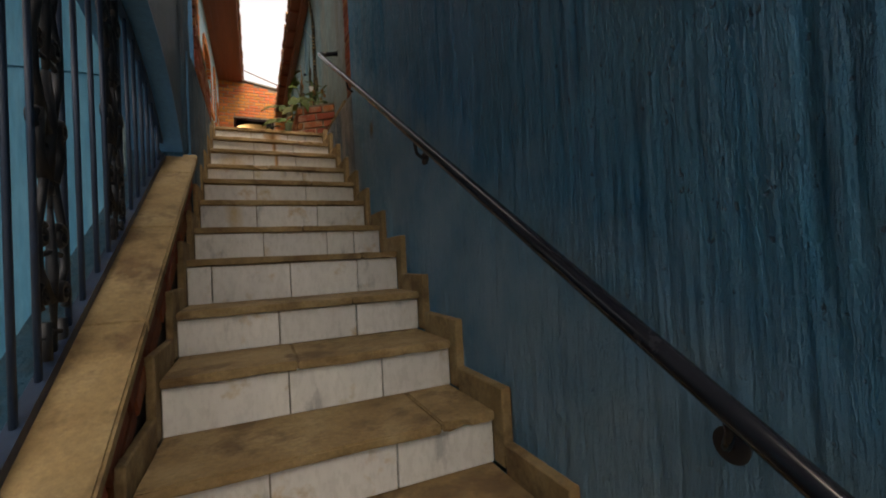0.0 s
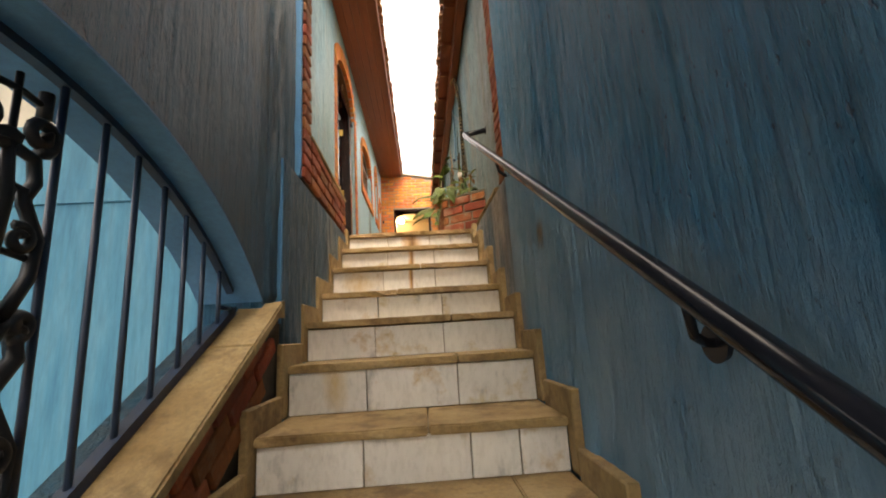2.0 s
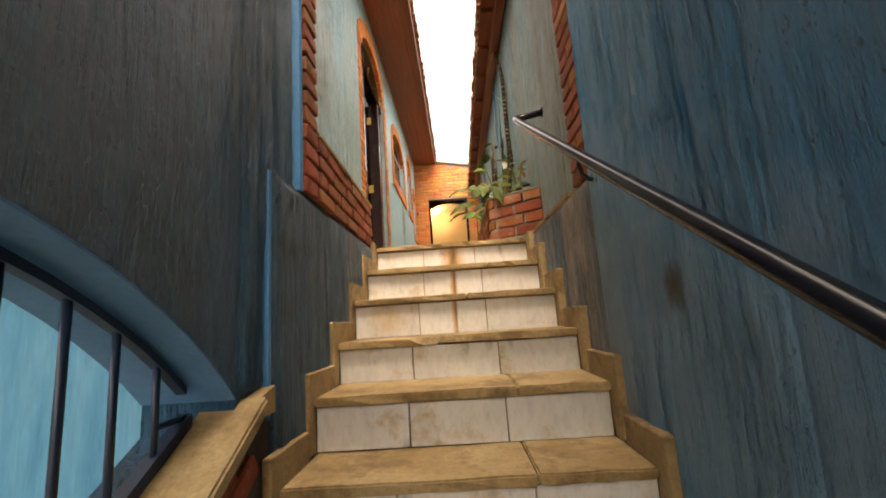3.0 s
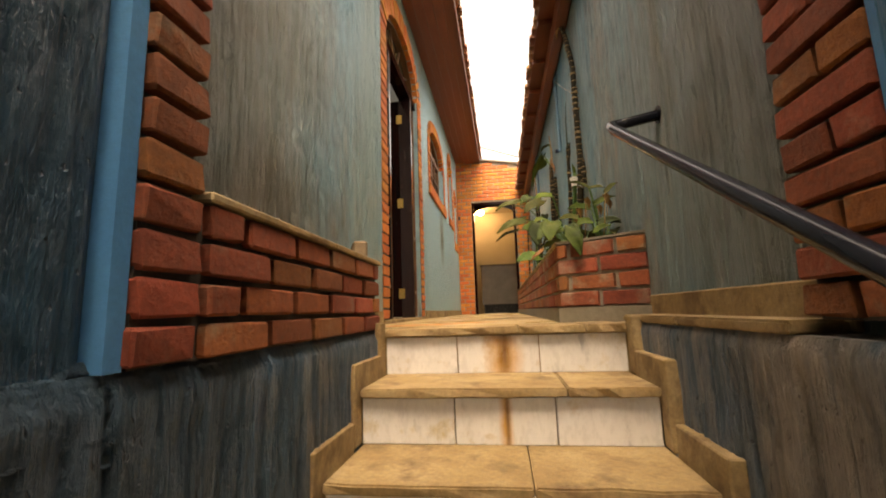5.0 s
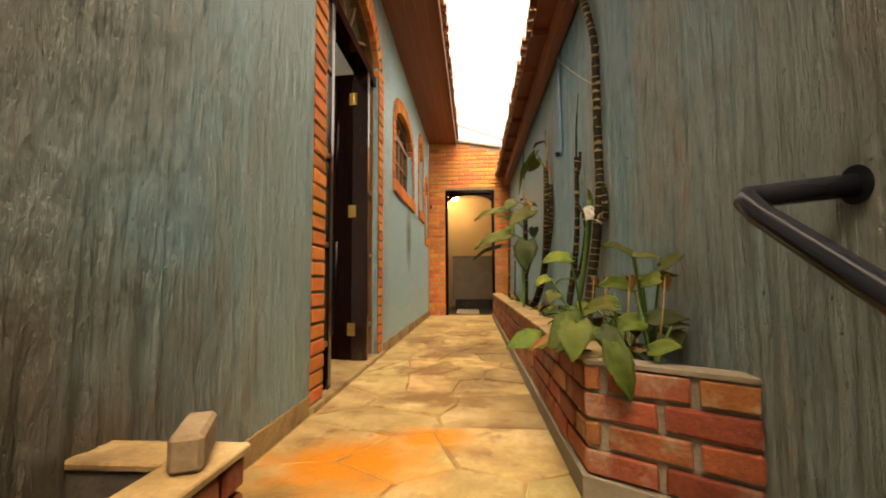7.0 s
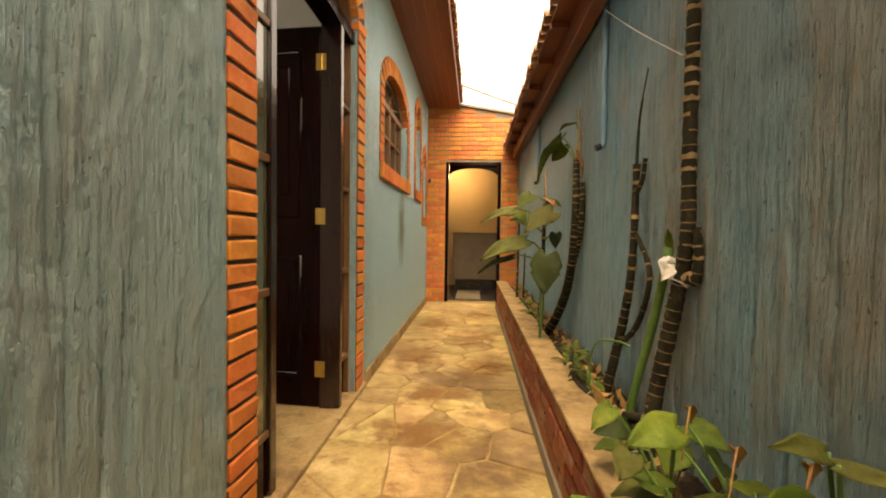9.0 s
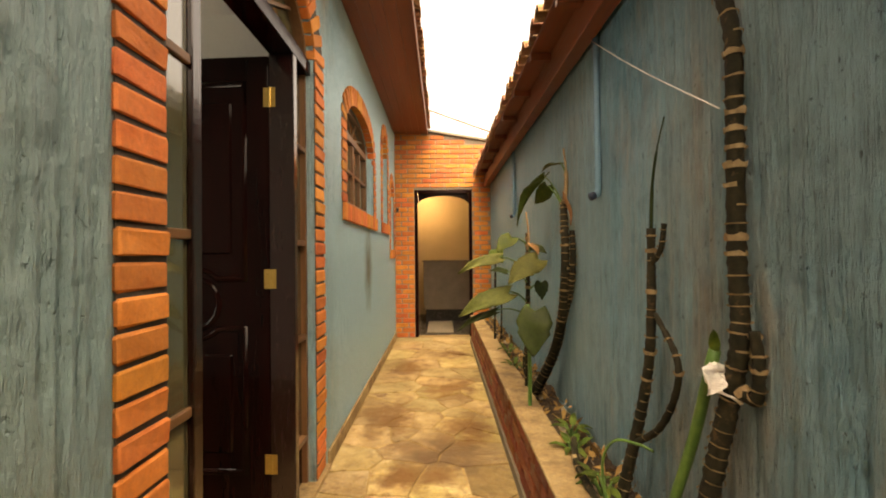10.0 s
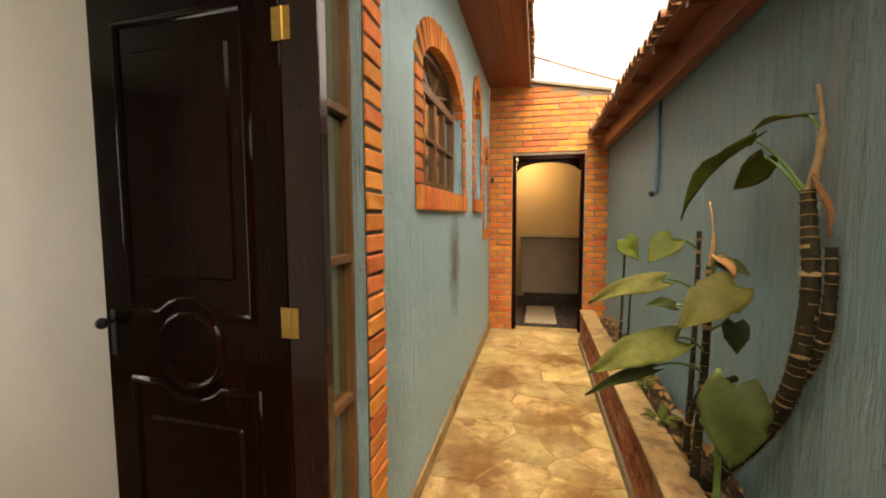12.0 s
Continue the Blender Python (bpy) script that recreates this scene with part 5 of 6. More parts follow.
# ---- planter ----
PX, PY0, PY1 = 0.472, 4.585, 10.2
PL = thing("planter", "long red brick planter on a cement plinth with pale stone caps", "planter")
foot = lambda e: [(RX - 0.002, 4.335 - e), (PX - e, PY0 - e), (PX - e, PY1 + e), (RX - 0.002, PY1 + e)]
bm = bmesh.new()
prism(bm, foot(0.012), "z", -0.02, 0.066)
part("plinth", bm, M_CEMENT, PL)
bm = bmesh.new()
inner = [(RX - 0.002, 4.335 + 0.02), (PX + 0.014, PY0 + 0.006), (PX + 0.014, PY1 - 0.01), (RX - 0.002, PY1 - 0.01)]
prism(bm, inner, "z", 0.067, 0.30)
part("core", bm, M_MORTARL, PL)
bm = bmesh.new()
box(bm, PX + 0.014, PY0 + 0.01, 0.30, PX + 0.10, PY1 - 0.01, 0.372)
a_, b_ = Vector((RX - 0.002, 4.355)), Vector((PX + 0.014, PY0 + 0.008))
prism(bm, [tuple(a_), tuple(b_), (b_.x + 0.05, b_.y + 0.07), (a_.x, a_.y + 0.09)], "z", 0.30, 0.371)
part("rim", bm, M_MORTARL, PL)
for row in range(4):
    z = 0.104 + 0.0765 * row
    y = PY0 + 0.012 - (0.11 if row % 2 else 0.0)
    while y < PY1 - 0.02:
        a, b = max(y, PY0 + 0.01), min(y + 0.212, PY1 - 0.005)
        if b - a > 0.05:
            brick(PL, M_BRICKP, pose(PX + 0.022 + rr.uniform(-0.003, 0.003), (a + b) / 2, z, 0, 0, 90), (round((b - a - 0.012) / 0.01) * 0.01, 0.045, 0.064))
        y += 0.222
    d = (b_ - a_).normalized()
    L = (b_ - a_).length
    ang = math.degrees(math.atan2(d.y, d.x))
    u = -0.08 if row % 2 else 0.0
    while u < L:
        p, q = max(u, 0.004), min(u + 0.212, L + 0.012)
        if q - p > 0.04:
            c = a_ + d * (p + q) / 2
            n_ = Vector((-d.y, d.x)) if -d.x > 0 and d.y < 0 else Vector((d.y, -d.x))
            if n_.y > 0:
                n_ = -n_
            brick(PL, M_BRICKP, pose(c.x - n_.x * 0.008, c.y - n_.y * 0.008, z, 0, 0, ang), (round((q - p - 0.012) / 0.01) * 0.01, 0.05, 0.064))
        u += 0.222
y = PY0 + 0.02
while y < PY1 - 0.05:
    e = min(y + rr.uniform(0.34, 0.5), PY1)
    bm = bmesh.new()
    box(bm, PX - 0.006, y + 0.001, 0.3725, PX + 0.148 + rr.uniform(-0.006, 0.006), e - 0.001, 0.39, 0.004)
    part("cap", bm, M_STONE, PL)
    y = e
bm = bmesh.new()
prism(bm, [(a_.x, a_.y - 0.012), (b_.x - 0.014, b_.y - 0.012), (b_.x + 0.03, b_.y + 0.012), (b_.x + 0.05, b_.y + 0.06), (a_.x, a_.y + 0.075)], "z", 0.3715, 0.383)
part("front_cap", bm, M_CEMENT, PL)

# soil with litter
bm = bmesh.new()
G = 110
grid = []
for i in range(G + 1):
    y = PY0 + 0.03 + (PY1 - PY0 - 0.05) * i / G
    xs = np.linspace(PX + 0.085, RX - 0.004, 8)
    grid.append([bm.verts.new((x, y, 0.315 + 0.05 * noise.noise(Vector((x * 9, y * 6, 3))) + rr.uniform(-0.008, 0.008) + (0.03 if j in (0,) else 0))) for j, x in enumerate(xs)])
for r0, r1 in zip(grid, grid[1:]):
    for k in range(7):
        bm.faces.new((r0[k], r0[k + 1], r1[k + 1], r1[k]))
tagged(make("soil", bm, M_SOIL), "dark soil with dry litter in the planter", "soil", kind="stuff")
bm = bmesh.new()
for k in range(420):
    y, x = rr.uniform(PY0 + 0.15, PY1 - 0.1), rr.uniform(PX + 0.15, RX - 0.03)
    m = pose(x, y, 0.345 + rr.uniform(0, 0.035), rr.uniform(-60, 60), rr.uniform(-60, 60), rr.uniform(0, 360))
    s = rr.uniform(0.012, 0.045)
    pts = [(-s, 0, 0), (-0.3 * s, 0.35 * s, 0.1 * s), (s, 0, 0.25 * s), (-0.3 * s, -0.35 * s, 0.12 * s)]
    bm.faces.new([bm.verts.new(m @ Vector(p)) for p in pts])
tagged(make("leaf_litter", bm, M_DRY), "brown dead leaves and bark scattered on the soil", "litter", kind="stuff")


# ---- plants ----
def leaf_mesh(bm, base, tip, width, droop=0.2, fold=0.25, up=(0, 0, 1), curl=0.0):
    """A heart-shaped leaf from its stem's end to its tip."""
    base, tip = Vector(base), Vector(tip)
    ax = tip - base
    L = ax.length
    ax.normalize()
    side = ax.cross(Vector(up))
    if side.length < 0.1:
        side = ax.cross(Vector((1, 0, 0)))
    side.normalize()
    nrm = side.cross(ax).normalized()
    n, h = 12, 4
    rows_ = []
    for i in range(n + 1):
        u = i / n
        w = width * (math.sin(math.pi * min(1, (u * 0.94 + 0.06)) ** 0.62) ** 0.85 if u < 1 else 0.0)
        w *= 1 + 0.16 * noise.noise((i * 1.9, L * 60, width * 90))
        r = []
        for j in range(-h, h + 1):
            v = j / h
            lobes = -0.14 * L * max(0, 1 - u * 5) * abs(v)
            p = base + ax * (u * L + lobes) + side * (v * w / 2)
            p += nrm * (fold * abs(v) * w / 2 + 0.05 * w * noise.noise((u * 5, v * 2.5, L * 70)) - droop * L * (u - 0.35) ** 2 + curl * math.sin(7 * u + 3 * v) * 0.05 * L)
            r.append(bm.verts.new(p))
        rows_.append(r)
    for r, s in zip(rows_, rows_[1:]):
        for j in range(2 * h):
            bm.faces.new((r[j], r[j + 1], s[j + 1], s[j]))
    bmesh.ops.remove_doubles(bm, verts=rows_[-1], dist=1e-5)


def leaf(plant, base, tip, width, material=None, stem_from=None, droop=0.35, fold=0.22, up=(0, 0, 1), curl=0.6):
    bm = bmesh.new()
    leaf_mesh(bm, base, tip, width, droop, fold, up, curl)
    bmesh.ops.solidify(bm, geom=bm.faces[:], thickness=0.0012)
    lf = part("leaf", bm, material or M_LEAF, plant, smooth=True)
    if stem_from:
        a, b = Vector(stem_from), Vector(base)
        bm = bmesh.new()
        mid = (a + b) / 2 + Vector((0, 0, 0.18 * (b - a).length))
        pts = [a * (1 - u) ** 2 + mid * 2 * u * (1 - u) + b * u * u for u in np.linspace(0, 1, 9)]
        tube(bm, pts, [0.006 - 0.0025 * u for u in np.linspace(0, 1, 9)], 6)
        part("leaf_stalk", bm, M_STEM, plant, smooth=True)
    return lf


def spline(pts, n):
    """Points along a smooth curve through pts."""
    P = [Vector(p) for p in pts]
    P = [2 * P[0] - P[1]] + P + [2 * P[-1] - P[-2]]
    out = []
    for i in range(1, len(P) - 2):
        for k in range(n):
            u = k / n
            a, b, c, d = P[i - 1], P[i], P[i + 1], P[i + 2]
            out.append(0.5 * (2 * b + (c - a) * u + (2 * a - 5 * b + 4 * c - d) * u * u + (3 * b - 3 * c + d - a) * u ** 3))
    return out + [P[-2]]


def stalk(plant, pts, r0, r1, step=0.045, shaggy=1.0):
    """A ringed trunk: dark segments, bulging nodes, ragged pale leaf scars."""
    c = spline(pts, 14)
    bm = bmesh.new()
    run, radii, marks, nxt = 0.0, [], [], 0.02
    for i, p in enumerate(c):
        if i:
            run += (p - c[i - 1]).length
        u = i / (len(c) - 1)
        r = r0 + (r1 - r0) * u
        radii.append(r * (1 + 0.08 * math.sin(run * 2 * math.pi / step)) + rr.uniform(-0.0008, 0.0008))
        if run > nxt and 0 < i < len(c) - 1:
            marks.append((p, (c[i + 1] - c[i - 1]).normalized(), r))
            nxt = run + step * rr.uniform(0.6, 1.4)
    tube(bm, c, radii, 10)
    st = part("trunk", bm, M_STALK, plant, smooth=True)
    bm = bmesh.new()
    for p, d, r in marks:
        if rr.random() > shaggy:
            continue
        q = d.to_track_quat("Z", "Y").to_matrix().to_4x4()
        n = 12
        hgt = rr.uniform(0.002, 0.005) + (rr.uniform(0.005, 0.014) if rr.random() < 0.25 else 0)
        a0 = rr.uniform(0, 6.28)
        span = n if rr.random() < 0.6 else 7
        lo, hi = [], []
        for k in range(span + 1):
            a = a0 + 2 * math.pi * k / n
            f = r * 1.10 + rr.uniform(0, 0.003)
            m = Matrix.Translation(p) @ q
            lo.append(bm.verts.new(m @ Vector((f * math.cos(a), f * math.sin(a), -0.001))))
            g = f + rr.uniform(0.0, 0.004)
            hi.append(bm.verts.new(m @ Vector((g * math.cos(a), g * math.sin(a), hgt * rr.uniform(0.5, 1.3)))))
        for k in range(span):
            bm.faces.new((lo[k], lo[k + 1], hi[k + 1], hi[k]))
    part("leaf_scar", bm, M_SCAR, st, "ragged pale leaf-scar rings")["kind"] = "stuff"
    return c


P1 = thing("tall_plant", "tall bare dark plant stalk with pale rings against the wall", "plant", "potted stalks")
stalk(P1, [(0.70, 5.46, 0.30), (0.735, 5.49, 0.5), (0.765, 5.46, 0.75), (0.775, 5.42, 0.92), (0.78, 5.40, 1.05), (0.782, 5.41, 1.25), (0.782, 5.41, 1.55), (0.782, 5.42, 1.80), (0.775, 5.52, 2.05), (0.76, 5.62, 2.28)], 0.025, 0.0165, 0.032)
stalk(P1, [(0.735, 5.50, 0.42), (0.67, 5.66, 0.38), (0.605, 5.86, 0.39), (0.60, 6.06, 0.41), (0.625, 6.18, 0.46)], 0.018, 0.012, 0.04, 0.5)
stalk(P1, [(0.775, 5.42, 0.93), (0.79, 5.37, 0.90), (0.79, 5.355, 0.98), (0.788, 5.365, 1.06)], 0.016, 0.012, 0.03)
bm = bmesh.new()
tube(bm, spline([(0.69, 5.62, 0.34), (0.715, 5.60, 0.5), (0.738, 5.52, 0.75), (0.745, 5.44, 1.0)], 6), 0.014, 10)
part("green_shoot", bm, M_STEM, P1, "thick green shoot", smooth=True)
leaf(P1, (0.75, 5.62, 2.26), (0.71, 5.58, 2.14), 0.03, M_DRY, None)
leaf(P1, (0.745, 5.44, 1.0), (0.73, 5.42, 1.06), 0.025, M_LEAF, None)

P2 = thing("forked_plant", "bare forked plant stalk with a thin green shoot", "plant", "potted stalks")
stalk(P2, [(0.70, 5.92, 0.31), (0.735, 5.90, 0.5), (0.758, 5.84, 0.74), (0.766, 5.80, 0.96), (0.77, 5.795, 1.32)], 0.022, 0.013, 0.032)
stalk(P2, [(0.768, 5.795, 1.20), (0.772, 5.74, 1.25), (0.774, 5.72, 1.33)], 0.010, 0.008, 0.03)
stalk(P2, [(0.745, 5.87, 0.58), (0.765, 5.76, 0.67), (0.77, 5.67, 0.80), (0.772, 5.655, 0.92), (0.768, 5.77, 1.04)], 0.012, 0.009, 0.05, 0.6)
bm = bmesh.new()
tube(bm, spline([(0.77, 5.795, 1.31), (0.77, 5.783, 1.46), (0.77, 5.75, 1.57), (0.768, 5.70, 1.66)], 6), [0.006] * 6 + [0.0045] * 6 + [0.0025] * 7, 6)
part("green_shoot", bm, M_LEAFD, P2, smooth=True)

P3 = thing("leaning_plant", "leaning twin-stemmed plant with a few large leaves", "plant", "potted stalks")
stalk(P3, [(0.66, 7.16, 0.31), (0.72, 7.10, 0.45), (0.755, 6.95, 0.65), (0.755, 6.80, 0.85), (0.75, 6.72, 1.05), (0.752, 6.70, 1.25), (0.757, 6.73, 1.40), (0.762, 6.76, 1.52)], 0.033, 0.019, 0.03)
stalk(P3, [(0.755, 6.93, 0.70), (0.778, 6.80, 0.90), (0.782, 6.69, 1.08), (0.782, 6.665, 1.24), (0.782, 6.675, 1.36)], 0.020, 0.014, 0.028)
stalk(P3, [(0.66, 7.2, 0.33), (0.63, 7.25, 0.5), (0.665, 7.2, 0.72), (0.70, 7.0, 0.85)], 0.014, 0.012, 0.05, 0.4)
bm = bmesh.new()
tube(bm, spline([(0.762, 6.76, 1.50), (0.772, 6.74, 1.60), (0.768, 6.72, 1.70), (0.76, 6.74, 1.82)], 6), [0.014] * 6 + [0.012] * 6 + [0.006] * 7, 8)
part("shoot", bm, M_SCAR, P3, "dry pale top shoot", smooth=True)
leaf(P3, (0.71, 7.02, 1.72), (0.60, 7.42, 1.52), 0.075, M_LEAF, (0.76, 6.75, 1.50), 0.5, 0.8)
leaf(P3, (0.71, 6.90, 1.64), (0.65, 6.95, 1.53), 0.11, M_LEAF, (0.76, 6.75, 1.48), 0.3, 0.25, (0.4, -1, 0.2))
leaf(P3, (0.75, 6.77, 1.75), (0.69, 6.95, 1.765), 0.055, M_LEAFP, (0.765, 6.72, 1.68), 0.4, 0.15)
leaf(P3, (0.76, 6.72, 1.56), (0.79, 6.66, 1.40), 0.03, M_DRY, None)

P4 = thing("leafy_plant", "broad-leaved plant with drooping pale green leaves", "plant", "leafy plants")
stalk(P4, [(0.62, 7.12, 0.31), (0.62, 7.10, 0.55), (0.62, 7.07, 0.80), (0.62, 7.06, 1.05), (0.62, 7.06, 1.26)], 0.018, 0.012, 0.04)
stalk(P4, [(0.66, 7.35, 0.31), (0.665, 7.33, 0.7), (0.668, 7.32, 1.1), (0.668, 7.32, 1.38)], 0.013, 0.009, 0.05)
bm = bmesh.new()
tube(bm, spline([(0.56, 6.76, 0.33), (0.565, 6.77, 0.6), (0.565, 6.80, 0.95)], 6), 0.011, 8)
part("green_shoot", bm, M_STEM, P4, "bright green shoot", smooth=True)
bm = bmesh.new()
tube(bm, spline([(0.62, 7.06, 1.24), (0.625, 7.05, 1.36), (0.615, 7.07, 1.50)], 5), [0.010] * 6 + [0.005] * 5, 6)
part("shoot", bm, M_SCAR, P4, "dry pale top shoot", smooth=True)
FACE = (-0.1, -0.75, 0.65)
leaf(P4, (0.43, 6.95, 1.22), (0.17, 6.92, 1.15), 0.085, M_LEAFP, (0.62, 7.06, 1.12), 0.4, 0.2, FACE)
leaf(P4, (0.66, 6.94, 1.21), (0.46, 6.85, 1.08), 0.165, M_LEAFP, (0.62, 7.06, 1.10), 0.3, 0.1, FACE)
leaf(P4, (0.47, 6.93, 1.13), (0.37, 6.87, 1.15), 0.055, M_LEAFD, (0.62, 7.06, 1.05), 0.3, 0.2, FACE)
leaf(P4, (0.48, 6.93, 1.01), (0.17, 6.87, 0.90), 0.135, M_LEAFP, (0.62, 7.07, 0.92), 0.35, 0.2, FACE)
leaf(P4, (0.40, 6.92, 0.90), (0.16, 6.87, 0.81), 0.05, M_LEAFD, (0.62, 7.07, 0.84), 0.4, 0.4, FACE)
leaf(P4, (0.59, 6.74, 0.92), (0.56, 6.67, 0.68), 0.19, M_LEAFD, (0.57, 6.85, 0.80), 0.2, 0.12, (-0.3, -1, 0.2))
leaf(P4, (0.69, 7.0, 1.06), (0.68, 6.95, 0.96), 0.085, M_LEAFD, (0.62, 7.06, 1.0), 0.3, 0.2, (-0.3, -1, 0.3))
leaf(P4, (0.64, 7.02, 1.28), (0.72, 6.97, 1.245), 0.065, M_LEAFD, (0.62, 7.06, 1.2), 0.3, 0.2, FACE)
leaf(P4, (0.56, 7.30, 1.35), (0.45, 7.24, 1.26), 0.125, M_LEAF, (0.668, 7.32, 1.3), 0.3, 0.2, FACE)
leaf(P4, (0.635, 7.03, 1.30), (0.67, 6.95, 1.24), 0.06, M_DRY, (0.62, 7.06, 1.2))

P5 = thing("far_plant", "small slim plant at the planter's far end", "plant", "leafy plants")
stalk(P5, [(0.60, 8.6, 0.31), (0.605, 8.58, 0.8), (0.61, 8.56, 1.22)], 0.012, 0.008, 0.05)
stalk(P5, [(0.69, 8.8, 0.31), (0.695, 8.78, 0.6), (0.70, 8.78, 0.85)], 0.010, 0.008, 0.05)
leaf(P5, (0.60, 8.54, 1.28), (0.64, 8.36, 1.16), 0.16, M_LEAF, (0.61, 8.56, 1.2), 0.3, 0.2, (-0.5, -0.8, 0.4))

# low leafy growth at the near end
rl = random.Random(21)
SPOTS = [((0.62, 4.72), 3), ((0.70, 4.66), 3), ((0.62, 4.95), 4), ((0.72, 4.90), 4), ((0.63, 5.15), 4), ((0.74, 4.78), 3)]
FIXED = {0: [((0.53, 4.50, 0.44), (0.56, 4.45, 0.30), 0.075, M_LEAF), ((0.50, 4.66, 0.48), (0.38, 4.61, 0.42), 0.13, M_LEAF), ((0.46, 4.60, 0.49), (0.43, 4.53, 0.39), 0.10, M_LEAF),
             ((0.61, 4.72, 0.53), (0.51, 4.68, 0.53), 0.065, M_LEAFP), ((0.53, 4.60, 0.46), (0.58, 4.55, 0.43), 0.07, M_LEAFD)],
         1: [((0.69, 4.78, 0.59), (0.57, 4.74, 0.60), 0.075, M_LEAF), ((0.64, 4.53, 0.42), (0.70, 4.48, 0.44), 0.055, M_LEAF), ((0.65, 4.62, 0.49), (0.57, 4.58, 0.47), 0.07, M_LEAF)],
         5: [((0.68, 4.75, 0.70), (0.58, 4.71, 0.73), 0.045, M_LEAFP), ((0.68, 4.73, 0.69), (0.75, 4.69, 0.68), 0.03, M_LEAFP), ((0.75, 4.70, 0.65), (0.80, 4.66, 0.69), 0.05, M_LEAFP),
             ((0.70, 4.72, 0.60), (0.79, 4.68, 0.63), 0.06, M_LEAF), ((0.70, 4.68, 0.49), (0.80, 4.64, 0.50), 0.065, M_LEAFD)],
         2: [((0.43, 5.05, 0.38), (0.29, 5.00, 0.36), 0.11, M_LEAF), ((0.48, 5.0, 0.56), (0.44, 4.95, 0.53), 0.065, M_LEAFP), ((0.44, 4.92, 0.40), (0.36, 4.98, 0.34), 0.04, M_DRY)],
         4: [((0.50, 4.84, 0.69), (0.40, 4.80, 0.68), 0.07, M_LEAF), ((0.47, 5.1, 0.62), (0.41, 5.05, 0.59), 0.05, M_LEAF), ((0.60, 5.36, 0.46), (0.50, 5.34, 0.45), 0.08, M_LEAFD)],
         3: [((0.72, 5.12, 0.48), (0.79, 5.18, 0.46), 0.09, M_LEAFD), ((0.72, 5.25, 0.52), (0.78, 5.16, 0.50), 0.08, M_LEAF), ((0.66, 5.18, 0.50), (0.60, 5.10, 0.47), 0.10, M_LEAF)]}
for i, ((x, y), n) in enumerate(SPOTS):
    t = thing("leafy_clump", "low clump of broad green leaves in the planter", "plant", "leafy plants")
    root = Vector((x, y, 0.32))
    for b, e, w, mt in FIXED.get(i, []):
        leaf(t, b, e, w, mt, root, 0.3, 0.2, (-0.1, -0.7, 0.7))
    for k in range(n):
        a = rl.uniform(0, 2 * math.pi)
        rad = rl.uniform(0.05, 0.13)
        z = rl.uniform(0.39, 0.50)
        bx = min(x + rad * math.cos(a), 0.77)
        by = y + rad * math.sin(a)
        L = rl.uniform(0.06, 0.10)
        a += rl.uniform(-0.6, 0.6)
        leaf(t, (bx, by, z), (min(bx + L * math.cos(a), 0.80), by + L * math.sin(a), z - rl.uniform(-0.01, 0.05)), rl.uniform(0.06, 0.095),
             (M_LEAF, M_LEAF, M_LEAFD, M_LEAF, M_LEAFP)[rl.randrange(5)], root, 0.35, rl.uniform(0.1, 0.35))
    bm = bmesh.new()
    m = pose(x + 0.03, y - 0.03, 0.62, 20, 30, 40)
    leaf_mesh(bm, m @ Vector((0, 0, 0)), m @ Vector((0.05, 0, -0.02)), 0.03, 0.4, 0.5, (0, 0, 1), 1.5)
    bmesh.ops.solidify(bm, geom=bm.faces[:], thickness=0.001)
    part("dry_leaf", bm, M_DRY, t, "curled brown dry leaf", smooth=True)
    bm = bmesh.new()
    tube(bm, [root, root + Vector((0.02, -0.02, 0.16)), (x + 0.03, y - 0.03, 0.62)], 0.0025, 5)
    part("dry_stalk", bm, M_DRY, t, smooth=True)
# small weeds further along
for x, y in ((0.66, 5.95), (0.64, 6.25), (0.70, 6.45), (0.62, 7.6), (0.66, 8.1)):
    t = thing("weed", "small low green weed in the planter soil", "plant", "weeds")
    for k in range(6):
        a = k * 1.05 + rl.uniform(-0.3, 0.3)
        r0 = 0.035
        b = (x + r0 * math.cos(a), y + r0 * math.sin(a), 0.40)
        leaf(t, b, (x + 0.10 * math.cos(a), y + 0.10 * math.sin(a), 0.42 + rl.uniform(-0.04, 0.03)), 0.035, M_LEAF, (x, y, 0.33))
t = thing("arching_weed", "thin arching green stem with a drooping leaf", "plant", "weeds")
bm = bmesh.new()
tube(bm, spline([(0.64, 5.86, 0.33), (0.63, 5.88, 0.50), (0.655, 5.84, 0.60), (0.71, 5.78, 0.615), (0.74, 5.74, 0.61)], 6), 0.005, 6)
part("stem", bm, M_STEM, t, smooth=True)
leaf(t, (0.62, 5.9, 0.46), (0.56, 5.98, 0.42), 0.05, M_LEAF, (0.64, 5.86, 0.38))

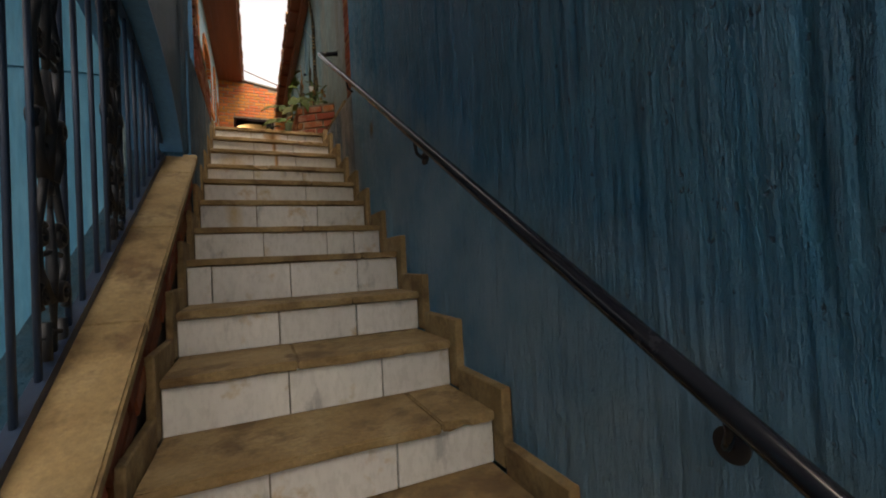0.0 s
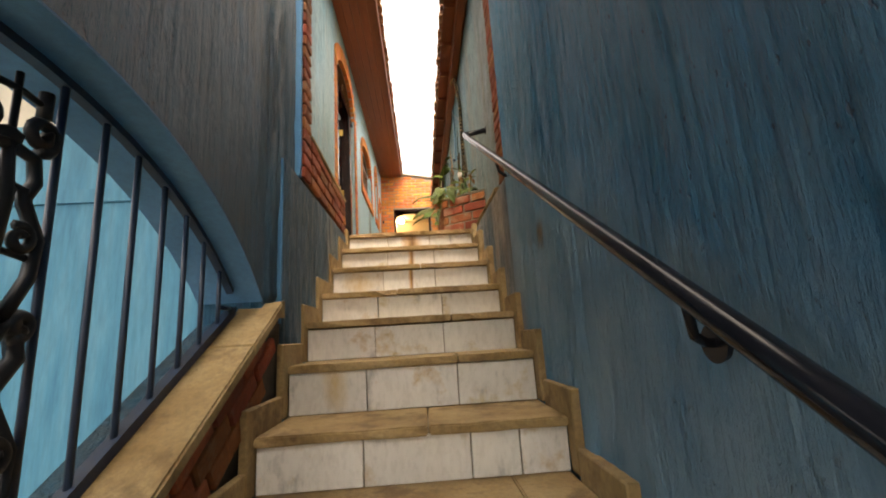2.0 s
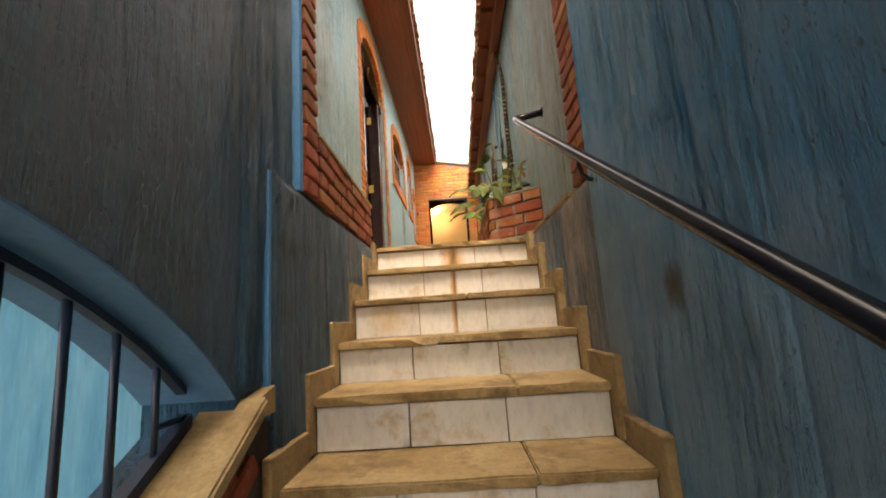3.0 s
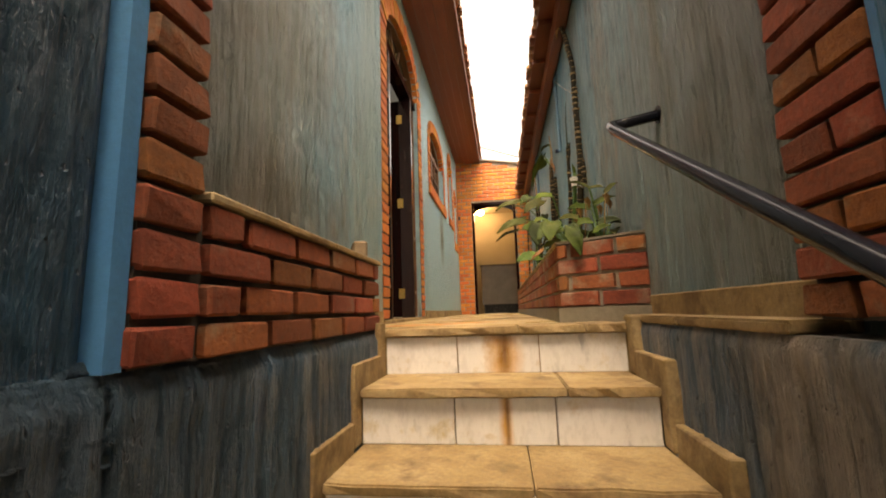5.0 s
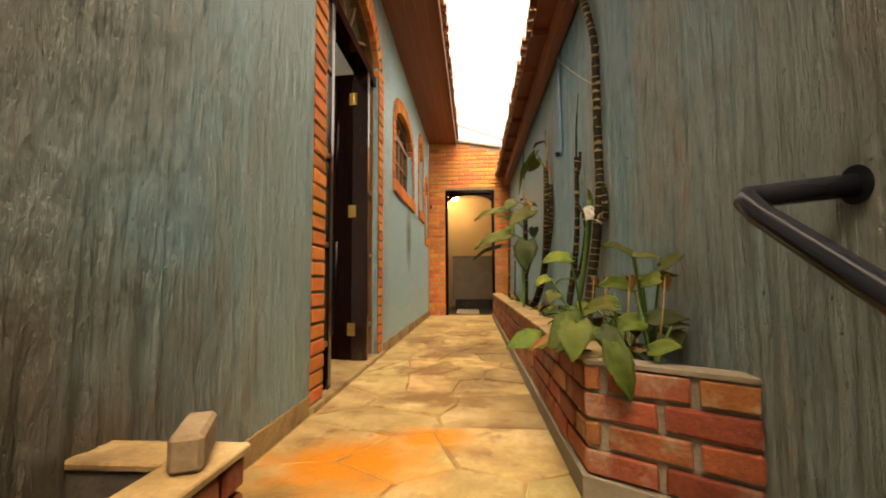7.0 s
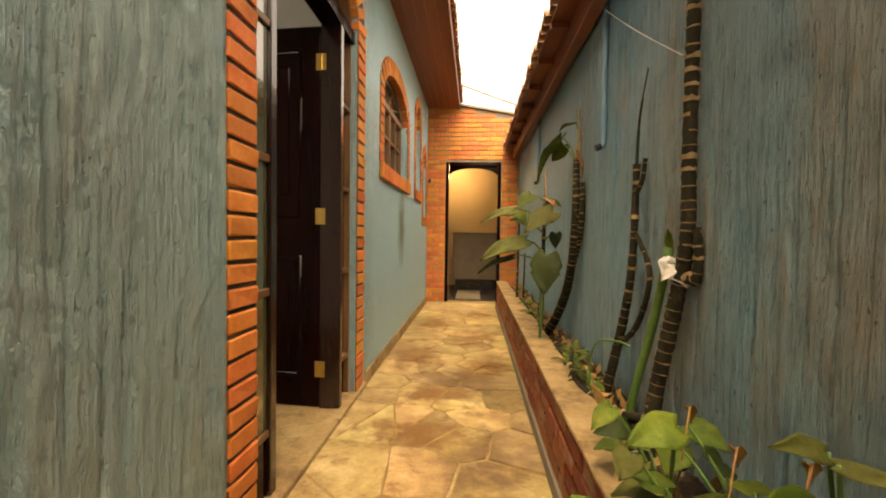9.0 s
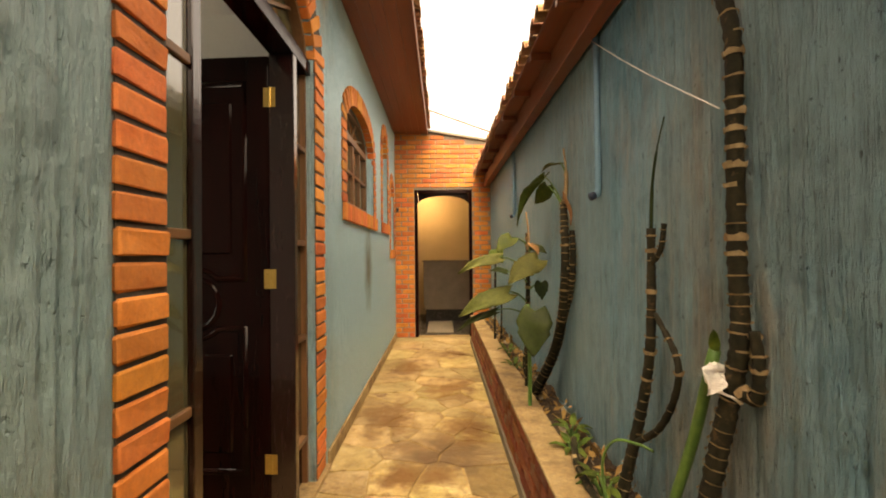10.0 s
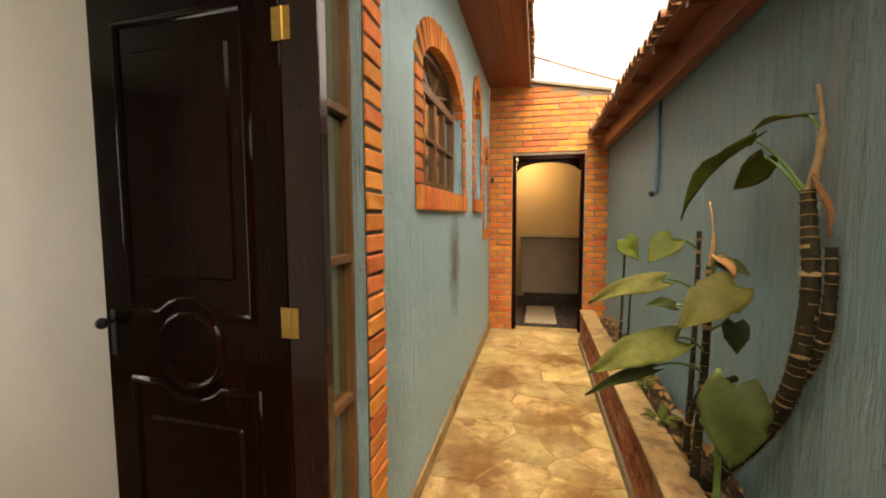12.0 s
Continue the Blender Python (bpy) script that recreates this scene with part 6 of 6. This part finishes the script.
# dry husk on the soil, torn tissue on the shoot, cord to the pipe
bm = bmesh.new()
leaf_mesh(bm, (0.60, 5.60, 0.36), (0.585, 5.62, 0.50), 0.07, 0.3, 0.6, (1, 0, 0), 1)
bmesh.ops.solidify(bm, geom=bm.faces[:], thickness=0.002)
tagged(make("dry_husk", bm, M_DRY), "upright dry brown husk on the soil", "dry leaf")
TIS = thing("white_tissue", "torn white tissue tied round the plant stalk", "tissue")
for s, tip in ((1, (0.715, 5.41, 0.90)), (-1, (0.78, 5.39, 0.885))):
    bm = bmesh.new()
    leaf_mesh(bm, (0.74, 5.435, 0.955), tip, 0.06, 0.3, 0.5 * s, (0, -1, 0.2), 2.2)
    bmesh.ops.solidify(bm, geom=bm.faces[:], thickness=0.0015)
    part("flap", bm, M_PAPER, TIS)
bm = bmesh.new()
tube(bm, [(0.715, 5.44, 0.95), (0.74, 5.432, 0.962), (0.77, 5.44, 0.953)], [0.008, 0.012, 0.008], 8)
part("knot", bm, M_PAPER, TIS)
for name, y, z0 in (("downpipe", 6.33, 1.50), ("downpipe", 8.55, 1.60)):
    t = thing(name, "blue painted drain pipe with an elbow on the boundary wall", "pipe", "drain pipes")
    bm = bmesh.new()
    tube(bm, [(RX - 0.022, y, 2.36), (RX - 0.022, y, z0 + 0.03), (RX - 0.026, y, z0 + 0.008), (RX - 0.045, y - 0.005, z0)], 0.0155, 10)
    part("pipe", bm, M_PIPE, t, smooth=True)
    bm = bmesh.new()
    tube(bm, [(RX - 0.040, y - 0.004, z0 + 0.003), (RX - 0.062, y - 0.008, z0 - 0.006)], 0.0185, 10)
    part("mouth", bm, M_IRONB, t, smooth=True)
bm = bmesh.new()
pts = [Vector((RX - 0.040, 6.34, 2.22)).lerp(Vector((0.772, 5.45, 1.60)), u) - Vector((0, 0, 0.012 * math.sin(math.pi * u))) for u in np.linspace(0, 1, 12)]
tube(bm, pts, 0.0022, 6)
tagged(make("cord", bm, M_PAPER, smooth=True), "pale cord tied from the pipe to the stalk", "cord")

# a wire across the sky beyond the end wall
bm = bmesh.new()
tube(bm, [Vector((-1.4, 11.3, 4.12)).lerp(Vector((2.2, 11.3, 2.80)), u) - Vector((0, 0, 0.05 * math.sin(math.pi * u))) for u in np.linspace(0, 1, 12)], 0.012, 6)
tagged(make("wire", bm, M_WOODB, smooth=True), "thin brown wire strung across the sky", "wire")
